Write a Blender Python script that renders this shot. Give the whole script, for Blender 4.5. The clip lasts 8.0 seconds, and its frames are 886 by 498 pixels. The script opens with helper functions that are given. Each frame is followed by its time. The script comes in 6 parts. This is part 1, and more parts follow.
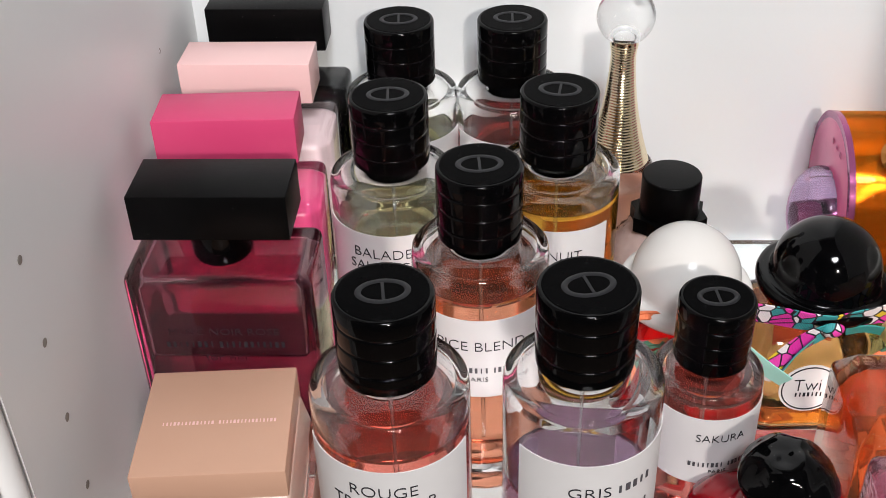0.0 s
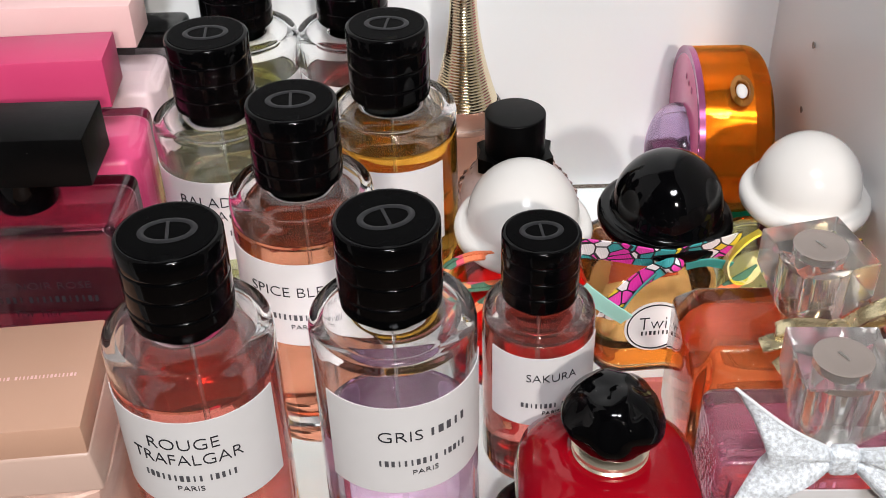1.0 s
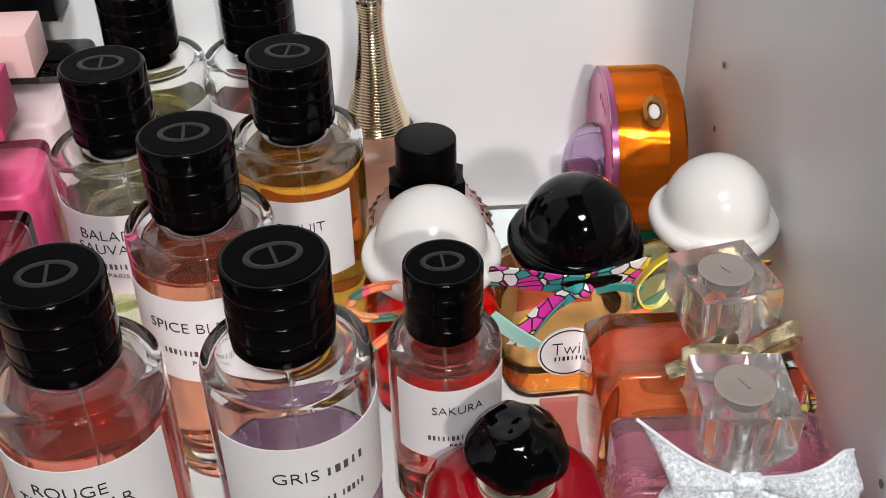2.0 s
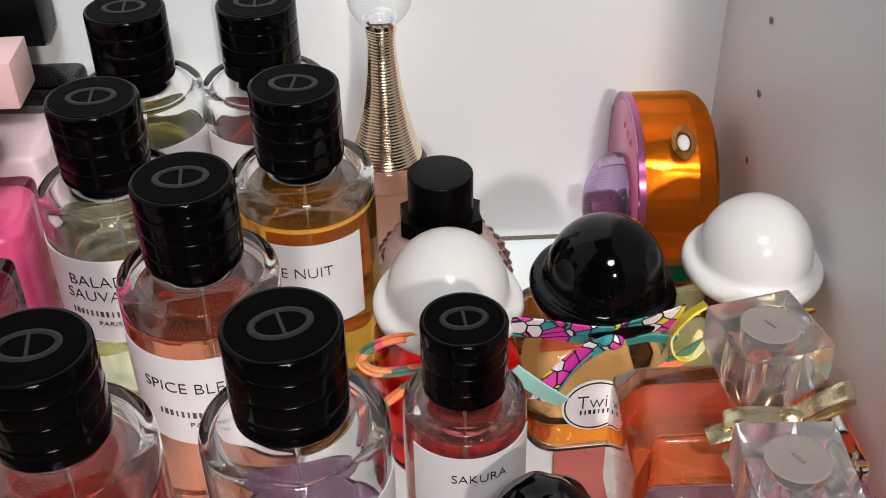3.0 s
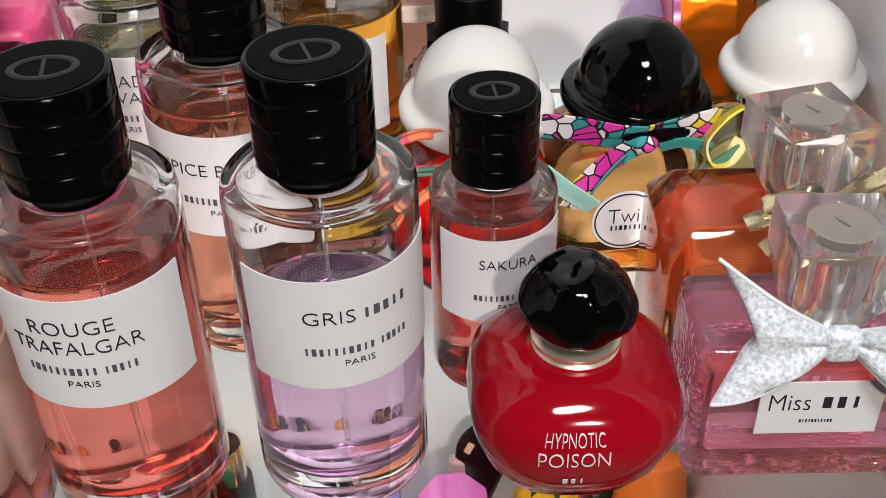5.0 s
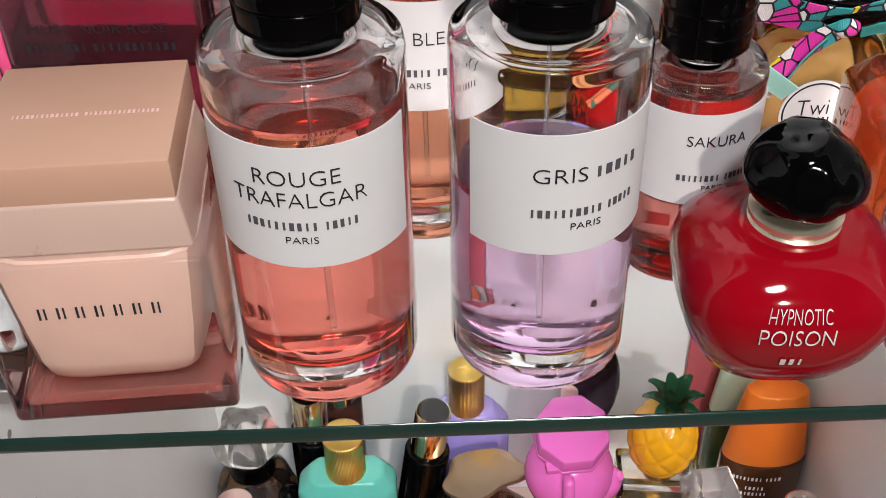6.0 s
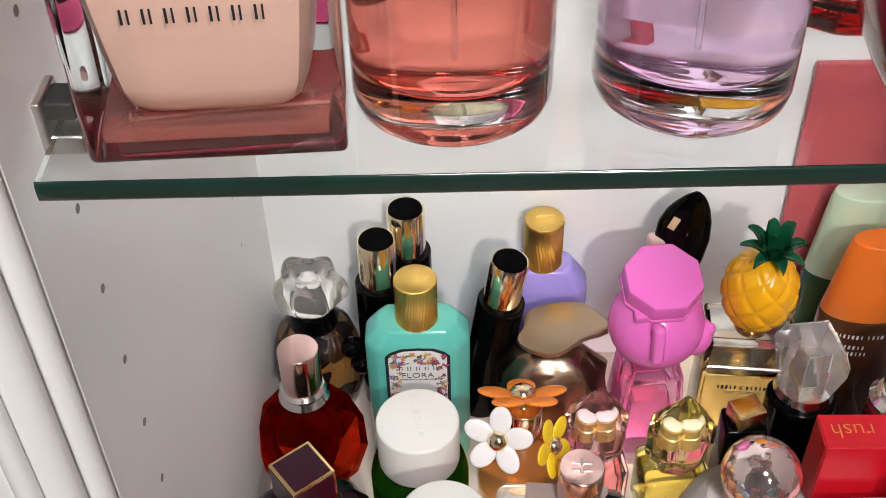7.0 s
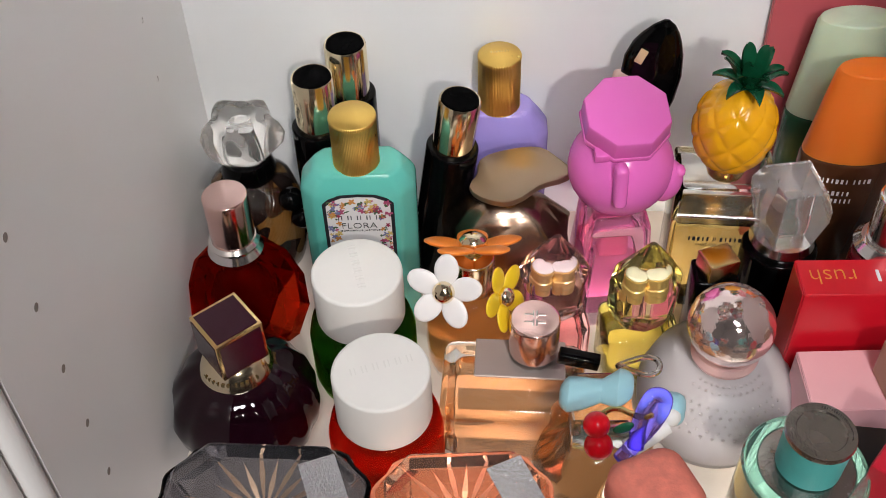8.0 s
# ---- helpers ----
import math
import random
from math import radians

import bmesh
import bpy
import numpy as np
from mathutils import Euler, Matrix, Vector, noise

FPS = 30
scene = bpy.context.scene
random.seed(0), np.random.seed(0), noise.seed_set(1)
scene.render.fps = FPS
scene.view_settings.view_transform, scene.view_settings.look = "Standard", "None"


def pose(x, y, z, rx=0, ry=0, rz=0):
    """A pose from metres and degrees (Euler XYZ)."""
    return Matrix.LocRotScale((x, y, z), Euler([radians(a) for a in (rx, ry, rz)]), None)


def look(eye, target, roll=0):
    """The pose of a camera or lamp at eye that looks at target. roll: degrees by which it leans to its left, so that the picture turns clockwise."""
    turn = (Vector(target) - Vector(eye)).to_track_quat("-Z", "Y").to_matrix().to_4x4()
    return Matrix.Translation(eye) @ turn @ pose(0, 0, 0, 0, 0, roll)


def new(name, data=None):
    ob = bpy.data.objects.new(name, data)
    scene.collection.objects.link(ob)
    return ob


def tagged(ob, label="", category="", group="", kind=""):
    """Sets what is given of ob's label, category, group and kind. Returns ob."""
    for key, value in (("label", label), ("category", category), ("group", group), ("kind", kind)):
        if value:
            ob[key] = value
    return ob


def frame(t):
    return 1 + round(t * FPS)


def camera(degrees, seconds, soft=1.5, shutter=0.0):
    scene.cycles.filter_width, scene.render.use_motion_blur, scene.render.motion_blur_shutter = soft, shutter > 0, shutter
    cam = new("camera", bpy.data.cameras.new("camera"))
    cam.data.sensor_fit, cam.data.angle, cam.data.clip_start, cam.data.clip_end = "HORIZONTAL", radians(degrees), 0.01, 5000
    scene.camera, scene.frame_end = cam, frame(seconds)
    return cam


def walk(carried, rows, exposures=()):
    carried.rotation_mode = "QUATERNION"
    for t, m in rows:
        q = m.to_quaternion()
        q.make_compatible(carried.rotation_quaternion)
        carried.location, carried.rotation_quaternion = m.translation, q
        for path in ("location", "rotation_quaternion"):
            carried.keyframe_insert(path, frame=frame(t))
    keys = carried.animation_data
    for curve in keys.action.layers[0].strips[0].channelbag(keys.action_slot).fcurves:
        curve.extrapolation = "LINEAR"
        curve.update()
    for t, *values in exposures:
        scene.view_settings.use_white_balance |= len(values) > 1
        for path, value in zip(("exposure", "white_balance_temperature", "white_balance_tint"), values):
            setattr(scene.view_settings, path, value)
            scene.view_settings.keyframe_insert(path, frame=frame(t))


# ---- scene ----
cam = camera(43.2, 8.0, soft=0.7)
PATH = [
    (0, (0.072, 0.054, 0.348), (-0.037, 1.686, -0.803), -1.9),
    (0.5, (0.086, 0.059, 0.329), (0.025, 1.672, -0.852), -1.6),
    (1, (0.116, 0.062, 0.327), (0.104, 1.668, -0.864), -1.7),
    (1.5, (0.138, 0.065, 0.331), (0.169, 1.671, -0.86), -1.6),
    (1.7, (0.137, 0.066, 0.33), (0.195, 1.679, -0.851), -1.3),
    (2.8, (0.132, 0.102, 0.328), (0.199, 1.712, -0.857), -1.2),
    (3, (0.13, 0.108, 0.325), (0.199, 1.717, -0.861), -1.1),
    (3.5, (0.137, 0.109, 0.315), (0.193, 1.717, -0.872), -1.2),
    (4, (0.14, 0.103, 0.289), (0.187, 1.698, -0.916), -1.2),
    (4.2, (0.138, 0.098, 0.282), (0.183, 1.689, -0.928), -1.2),
    (5.3, (0.11, 0.076, 0.262), (0.134, 1.663, -0.955), -1.3),
    (5.5, (0.096, 0.074, 0.256), (0.106, 1.654, -0.971), -1.2),
    (6, (0.073, 0.074, 0.24), (0.052, 1.629, -1.018), -1.2),
    (6.5, (0.057, 0.075, 0.202), (0.007, 1.591, -1.101), -1.3),
    (7, (0.042, 0.078, 0.17), (-0.02, 1.551, -1.181), -1.4),
    (7.5, (0.049, 0.084, 0.139), (-0.009, 1.508, -1.264), -1.4),
    (8, (0.068, 0.091, 0.105), (0.006, 1.461, -1.35), -1.9),
]
walk(cam, [(t, look(eye, target, roll)) for t, eye, target, roll in PATH],
     [(0, -0.20), (1, -0.16), (1.7, -0.28), (2.8, -0.40), (4.2, -0.40), (5.3, -0.24), (6, -0.20), (6.5, -0.14), (7, -0.14), (8, -0.35)])

# ---- world and lights ----
S = 0.0        # top of the upper glass shelf
LOW = -0.36    # top of the lower board
world = bpy.data.worlds.new("room_air")
scene.world = world
world.use_nodes = True
world.node_tree.nodes["Background"].inputs[0].default_value = (0.9, 0.93, 1.0, 1)
world.node_tree.nodes["Background"].inputs[1].default_value = 0.3


def area_lamp(name, eye, target, size, watts, colour):
    data = bpy.data.lights.new(name, "AREA")
    data.shape, data.size, data.energy, data.color = "DISK", size, watts, colour
    ob = new(name, data)
    ob.matrix_world = look(eye, target)
    return ob


area_lamp("key_lamp", (0.42, -1.15, 0.90), (0.1, 0.45, -0.08), 0.11, 19, (1.0, 0.92, 0.85))
area_lamp("ceiling_lamp", (0.24, -0.80, 1.62), (0.2, -0.3, 0.0), 0.45, 39, (0.96, 0.97, 1.0))


# ---- materials ----
def node_mat(name):
    m = bpy.data.materials.new(name)
    m.use_nodes = True
    return m, m.node_tree, m.node_tree.nodes["Principled BSDF"]


def mat(name, colour, rough=0.4, metal=0.0, vary=0.06, scale=60.0, bump=0.0, bump_scale=900.0, coat=0.0, spread=0.08, spec=0.5, dust=0.0):
    """An opaque surface with small changes of tone and gloss, and fine relief."""
    m, t, b = node_mat(name)
    coord = t.nodes.new("ShaderNodeTexCoord")
    big = t.nodes.new("ShaderNodeTexNoise")
    big.inputs["Scale"].default_value, big.inputs["Detail"].default_value = scale, 4.0
    t.links.new(coord.outputs["Object"], big.inputs["Vector"])
    ramp = t.nodes.new("ShaderNodeMapRange")
    ramp.inputs["To Min"].default_value, ramp.inputs["To Max"].default_value = 1.0 - vary, 1.0 + vary
    t.links.new(big.outputs["Fac"], ramp.inputs["Value"])
    mix = t.nodes.new("ShaderNodeVectorMath")
    mix.operation = "SCALE"
    mix.inputs[0].default_value = colour
    t.links.new(ramp.outputs[0], mix.inputs["Scale"])
    last = mix.outputs[0]
    if dust:
        grains = t.nodes.new("ShaderNodeTexVoronoi")
        grains.inputs["Scale"].default_value = 620.0
        t.links.new(coord.outputs["Object"], grains.inputs["Vector"])
        near = t.nodes.new("ShaderNodeMath")
        near.operation, near.inputs[1].default_value = "LESS_THAN", 0.11
        t.links.new(grains.outputs["Distance"], near.inputs[0])
        pick = t.nodes.new("ShaderNodeSeparateColor")
        t.links.new(grains.outputs["Color"], pick.inputs[0])
        few = t.nodes.new("ShaderNodeMath")
        few.operation, few.inputs[1].default_value = "GREATER_THAN", 1.0 - dust
        t.links.new(pick.outputs[0], few.inputs[0])
        both = t.nodes.new("ShaderNodeMath")
        both.operation = "MULTIPLY"
        t.links.new(near.outputs[0], both.inputs[0])
        t.links.new(few.outputs[0], both.inputs[1])
        blend = t.nodes.new("ShaderNodeMix")
        blend.data_type = "RGBA"
        t.links.new(both.outputs[0], blend.inputs["Factor"])
        t.links.new(last, blend.inputs["A"])
        blend.inputs["B"].default_value = (0.11, 0.105, 0.10, 1)
        last = blend.outputs["Result"]
    t.links.new(last, b.inputs["Base Color"])
    fine = t.nodes.new("ShaderNodeTexNoise")
    fine.inputs["Scale"].default_value, fine.inputs["Detail"].default_value = bump_scale, 3.0
    t.links.new(coord.outputs["Object"], fine.inputs["Vector"])
    gloss = t.nodes.new("ShaderNodeMapRange")
    gloss.inputs["To Min"].default_value = max(0.0, rough - spread * min(1.0, rough * 3))
    gloss.inputs["To Max"].default_value = rough + spread * min(1.0, rough * 3)
    t.links.new(big.outputs["Fac"], gloss.inputs["Value"])
    t.links.new(gloss.outputs[0], b.inputs["Roughness"])
    b.inputs["Metallic"].default_value = metal
    b.inputs["Specular IOR Level"].default_value = spec
    b.inputs["Coat Weight"].default_value = coat
    b.inputs["Coat Roughness"].default_value = 0.04
    if bump:
        bp = t.nodes.new("ShaderNodeBump")
        bp.inputs["Strength"].default_value, bp.inputs["Distance"].default_value = bump, 0.0004
        t.links.new(fine.outputs["Fac"], bp.inputs["Height"])
        t.links.new(bp.outputs[0], b.inputs["Normal"])
    return m


def glass(name, colour=(1, 1, 1), ior=1.48, rough=0.0, bump=0.0, bump_scale=300.0, cloud=0.0):
    """Clear or tinted glass, or a liquid inside glass when ior is the ratio between them; cloud: the share that scatters light."""
    m, t, b = node_mat(name)
    t.nodes.remove(b)
    g = t.nodes.new("ShaderNodeBsdfGlass")
    g.inputs["Color"].default_value = (*colour, 1)
    g.inputs["Roughness"].default_value, g.inputs["IOR"].default_value = rough, ior
    t.links.new(g.outputs[0], t.nodes["Material Output"].inputs[0])
    if cloud:
        d = t.nodes.new("ShaderNodeBsdfDiffuse")
        d.inputs["Color"].default_value = (*[c ** 1.6 for c in colour], 1)
        mix = t.nodes.new("ShaderNodeMixShader")
        mix.inputs[0].default_value = cloud
        t.links.new(g.outputs[0], mix.inputs[1])
        t.links.new(d.outputs[0], mix.inputs[2])
        t.links.new(mix.outputs[0], t.nodes["Material Output"].inputs[0])
    if bump:
        coord = t.nodes.new("ShaderNodeTexCoord")
        n = t.nodes.new("ShaderNodeTexVoronoi")
        n.inputs["Scale"].default_value = bump_scale
        t.links.new(coord.outputs["Object"], n.inputs["Vector"])
        bp = t.nodes.new("ShaderNodeBump")
        bp.inputs["Strength"].default_value, bp.inputs["Distance"].default_value = bump, 0.0006
        t.links.new(n.outputs["Distance"], bp.inputs["Height"])
        t.links.new(bp.outputs[0], g.inputs["Normal"])
    return m


def patterned(name, colours, scale, rough=0.6, outline=0.0):
    """Printed cloth: cells of several plain colours, with dark lines between them where outline is given."""
    m, t, b = node_mat(name)
    coord = t.nodes.new("ShaderNodeTexCoord")
    v = t.nodes.new("ShaderNodeTexVoronoi")
    v.inputs["Scale"].default_value = scale
    t.links.new(coord.outputs["Object"], v.inputs["Vector"])
    sep = t.nodes.new("ShaderNodeSeparateColor")
    t.links.new(v.outputs["Color"], sep.inputs[0])
    ramp = t.nodes.new("ShaderNodeValToRGB")
    ramp.color_ramp.interpolation = "CONSTANT"
    while len(ramp.color_ramp.elements) < len(colours):
        ramp.color_ramp.elements.new(0.5)
    for k, c in enumerate(colours):
        e = ramp.color_ramp.elements[k]
        e.position, e.color = k / len(colours), (*c, 1)
    t.links.new(sep.outputs[0], ramp.inputs[0])
    last = ramp.outputs[0]
    if outline:
        e = t.nodes.new("ShaderNodeTexVoronoi")
        e.feature, e.inputs["Scale"].default_value = "DISTANCE_TO_EDGE", scale
        t.links.new(coord.outputs["Object"], e.inputs["Vector"])
        line = t.nodes.new("ShaderNodeMath")
        line.operation, line.inputs[1].default_value = "LESS_THAN", outline
        t.links.new(e.outputs["Distance"], line.inputs[0])
        inked = t.nodes.new("ShaderNodeMix")
        inked.data_type = "RGBA"
        t.links.new(line.outputs[0], inked.inputs["Factor"])
        t.links.new(last, inked.inputs["A"])
        inked.inputs["B"].default_value = (0.012, 0.010, 0.016, 1)
        last = inked.outputs["Result"]
    t.links.new(last, b.inputs["Base Color"])
    w = t.nodes.new("ShaderNodeTexWave")
    w.inputs["Scale"].default_value = 500.0
    t.links.new(coord.outputs["Object"], w.inputs["Vector"])
    bp = t.nodes.new("ShaderNodeBump")
    bp.inputs["Strength"].default_value, bp.inputs["Distance"].default_value = 0.4, 0.0003
    t.links.new(w.outputs["Fac"], bp.inputs["Height"])
    t.links.new(bp.outputs[0], b.inputs["Normal"])
    b.inputs["Roughness"].default_value = rough
    return m


WALL = mat("white_laminate", (0.80, 0.80, 0.81), 0.38, vary=0.03, scale=9, bump=0.08, bump_scale=500)
BACKPANEL = mat("white_back_panel", (0.76, 0.785, 0.80), 0.38, vary=0.03, scale=9, bump=0.08, bump_scale=500)
PAINT = mat("white_paint", (0.82, 0.82, 0.82), 0.45, vary=0.03, scale=20, bump=0.15, bump_scale=260)
ROOM = mat("dark_room_shell", (0.10, 0.092, 0.088), 0.8, vary=0.05, scale=3, bump=0.2, bump_scale=200)
ROOMFLOOR = mat("room_boards", (0.16, 0.11, 0.08), 0.5, vary=0.2, scale=6, bump=0.2, bump_scale=80)
SHELFGLASS = glass("shelf_glass", (0.975, 0.992, 0.985), 1.5)
EDGEGLASS = mat("green_glass_edge", (0.013, 0.034, 0.028), 0.12, vary=0.3, scale=50, spec=0.5, coat=0.4)
CLEAR = glass("clear_glass", (0.985, 0.99, 0.99), 1.48)
CRYSTAL = glass("crystal_glass", (0.995, 0.985, 0.975), 1.44, cloud=0.05)
AIR = glass("air_in_glass", (1, 1, 1), 0.68)
BLACK = mat("black_lacquer", (0.0012, 0.0012, 0.0014), 0.08, spec=0.14, vary=0.3, scale=40, bump=0.02, bump_scale=1500)
BLACKTOP = mat("black_satin", (0.0012, 0.0012, 0.0014), 0.26, spec=0.014, dust=0.06, vary=0.3, scale=90, bump=0.10, bump_scale=2500)
BLACKMATT = mat("black_matt", (0.0016, 0.0016, 0.0018), 0.34, spec=0.10, dust=0.05, vary=0.2, scale=90, bump=0.15, bump_scale=1800)
EMBLEM = mat("grey_emblem", (0.012, 0.012, 0.014), 0.45, vary=0.1, spec=0.3)
PAPER = mat("label_paper", (0.66, 0.65, 0.655), 0.75, vary=0.03, scale=120, bump=0.07, bump_scale=3200)
BARINK = mat("bar_ink", (0.07, 0.07, 0.08), 0.6, vary=0.2)
INK = mat("label_ink", (0.018, 0.018, 0.023), 0.6, vary=0.2, spec=0.2)
WHITEINK = mat("pale_ink", (0.75, 0.68, 0.66), 0.5, vary=0.1)
GOLD = mat("gold_metal", (0.80, 0.58, 0.26), 0.22, 1.0, vary=0.02, scale=60, spread=0.02)
PALEGOLD = mat("pale_gold_metal", (0.86, 0.74, 0.52), 0.14, 1.0, vary=0.05, scale=80)
SILVER = mat("silver_metal", (0.82, 0.80, 0.78), 0.16, 1.0, vary=0.05, scale=80)
STEEL = mat("brushed_steel", (0.60, 0.58, 0.55), 0.3, 1.0, vary=0.1, scale=120, bump=0.2)
ROSEMETAL = mat("rose_metal", (0.80, 0.55, 0.50), 0.16, 1.0, vary=0.05, scale=80)
TUBE = glass("dip_tube", (0.93, 0.93, 0.93), 0.93, cloud=0.06)
RUBBER = mat("black_rubber", (0.02, 0.02, 0.02), 0.6, vary=0.2)
HOLE = mat("hole_shade", (0.24, 0.21, 0.19), 0.9, vary=0.3)


# ---- building tools ----
def link_mesh(name, bm, material, smooth=True, angle=35):
    me = bpy.data.meshes.new(name)
    bm.to_mesh(me)
    bm.free()
    for m in (material if isinstance(material, (list, tuple)) else [material]):
        me.materials.append(m)
    if smooth:
        me.polygons.foreach_set("use_smooth", [True] * len(me.polygons))
        me.set_sharp_from_angle(angle=radians(angle))
    return new(name, me)


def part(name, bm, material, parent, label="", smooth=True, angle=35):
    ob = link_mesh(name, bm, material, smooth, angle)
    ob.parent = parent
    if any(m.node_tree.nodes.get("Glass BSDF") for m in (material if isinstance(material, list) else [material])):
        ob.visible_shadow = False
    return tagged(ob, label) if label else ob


def thing(name, label, category, x, y, z, rz=0.0, rx=0.0, ry=0.0, group=""):
    ob = new(name)
    ob.empty_display_size = 0.01
    ob.matrix_world = pose(x, y, z, rx, ry, rz)
    return tagged(ob, label, category, group)


def lathe(profile, seg=56, bm=None, lobes=0, depth=0.0):
    """A turned solid from (radius, height) pairs, from the bottom up; lobes ripple its radius."""
    bm = bm or bmesh.new()
    rings = []
    for r, z in profile:
        if r < 1e-6:
            rings.append([bm.verts.new((0, 0, z))])
        else:
            ring = []
            for k in range(seg):
                a = 2 * math.pi * k / seg
                q = r * (1 + depth * math.cos(lobes * a)) if lobes else r
                ring.append(bm.verts.new((q * math.cos(a), q * math.sin(a), z)))
            rings.append(ring)
    for lo, hi in zip(rings, rings[1:]):
        for k in range(seg):
            n = (k + 1) % seg
            if len(lo) == 1 and len(hi) == 1:
                continue
            if len(lo) == 1:
                bm.faces.new((lo[0], hi[n], hi[k]))
            elif len(hi) == 1:
                bm.faces.new((lo[k], lo[n], hi[0]))
            else:
                bm.faces.new((lo[k], lo[n], hi[n], hi[k]))
    for ring, flip in ((rings[0], True), (rings[-1], False)):
        if len(ring) > 1:
            bm.faces.new(ring[::-1] if flip else ring)
    return bm


def rounded(r, z0, z1, fillet=0.001, steps=4):
    """The profile of a cylinder with rounded rims."""
    low = [(r - fillet + fillet * math.sin(a), z0 + fillet - fillet * math.cos(a)) for a in [math.pi / 2 * k / steps for k in range(steps + 1)]]
    high = [(r - fillet + fillet * math.cos(a), z1 - fillet + fillet * math.sin(a)) for a in [math.pi / 2 * k / steps for k in range(steps + 1)]]
    return [(0, z0)] + low + high + [(0, z1)]


def box(w, d, z0, z1, bevel=0.001, seg=3, taper=1.0, bm=None, x=0.0, y=0.0):
    """A box about x, y with bevelled edges; taper scales its foot."""
    own = bmesh.new()
    bmesh.ops.create_cube(own, size=1.0)
    for v in own.verts:
        k = taper if v.co.z < 0 else 1.0
        v.co = Vector((v.co.x * w * k, v.co.y * d * k, z0 if v.co.z < 0 else z1))
    if bevel:
        bmesh.ops.bevel(own, geom=own.edges[:], offset=bevel, segments=seg, profile=0.5, affect="EDGES")
    for v in own.verts:
        v.co += Vector((x, y, 0))
    return own if bm is None else merge(bm, own)


def merge(bm, other, m=None):
    """Adds the mesh of other to bm."""
    me = bpy.data.meshes.new("joint")
    if m is not None:
        other.transform(m)
    other.to_mesh(me)
    other.free()
    bm.from_mesh(me)
    bpy.data.meshes.remove(me)
    return bm


def hull(points, bevel=0.0, seg=2):
    """A cut gem: the convex solid round some corners."""
    bm = bmesh.new()
    for p in points:
        bm.verts.new(p)
    got = bmesh.ops.convex_hull(bm, input=bm.verts[:])
    bmesh.ops.delete(bm, geom=[g for g in got["geom_interior"] if isinstance(g, bmesh.types.BMVert)], context="VERTS")
    bmesh.ops.dissolve_limit(bm, angle_limit=radians(2), verts=bm.verts[:], edges=bm.edges[:])
    if bevel:
        bmesh.ops.bevel(bm, geom=bm.edges[:], offset=bevel, segments=seg, profile=0.5, affect="EDGES")
    bmesh.ops.recalc_face_normals(bm, faces=bm.faces[:])
    return bm


def ball(r, sx=1.0, sy=1.0, sz=1.0, z=0.0, seg=32):
    bm = bmesh.new()
    bmesh.ops.create_uvsphere(bm, u_segments=seg, v_segments=seg // 2, radius=r)
    for v in bm.verts:
        v.co = Vector((v.co.x * sx, v.co.y * sy, v.co.z * sz + z))
    return bm


def ribbon(points, width, thick=0.0006, twist=0.0, up=(0, 0, 1), steps=12):
    """A band of cloth along a smooth line through the points, standing on edge along up."""
    pts = [Vector(p) for p in points]
    line = []
    for k in range(len(pts) - 1):
        p0, p1, p2, p3 = pts[max(k - 1, 0)], pts[k], pts[k + 1], pts[min(k + 2, len(pts) - 1)]
        for j in range(steps):
            u = j / steps
            line.append(0.5 * ((2 * p1) + (p2 - p0) * u + (2 * p0 - 5 * p1 + 4 * p2 - p3) * u * u + (3 * p1 - p0 - 3 * p2 + p3) * u ** 3))
    line.append(pts[-1])
    bm = bmesh.new()
    rows = []
    for k, p in enumerate(line):
        way = (line[min(k + 1, len(line) - 1)] - line[max(k - 1, 0)]).normalized()
        side = Vector(up) - way * way.dot(Vector(up))
        side = side.normalized() if side.length > 1e-4 else Vector((1, 0, 0))
        side = Matrix.Rotation(radians(twist) * k / len(line), 3, way) @ side
        out = way.cross(side).normalized()
        rows.append([bm.verts.new(p + side * a * width / 2 + out * b * thick / 2) for a, b in ((-1, -1), (-0.4, -1.6), (0.4, -0.4), (1, -1), (1, 1), (0.4, 1.6), (-0.4, 0.4), (-1, 1))])
    for a, b in zip(rows, rows[1:]):
        for k in range(8):
            n = (k + 1) % 8
            bm.faces.new((a[k], a[n], b[n], b[k]))
    bm.faces.new(rows[0][::-1])
    bm.faces.new(rows[-1])
    bmesh.ops.recalc_face_normals(bm, faces=bm.faces[:])
    return bm


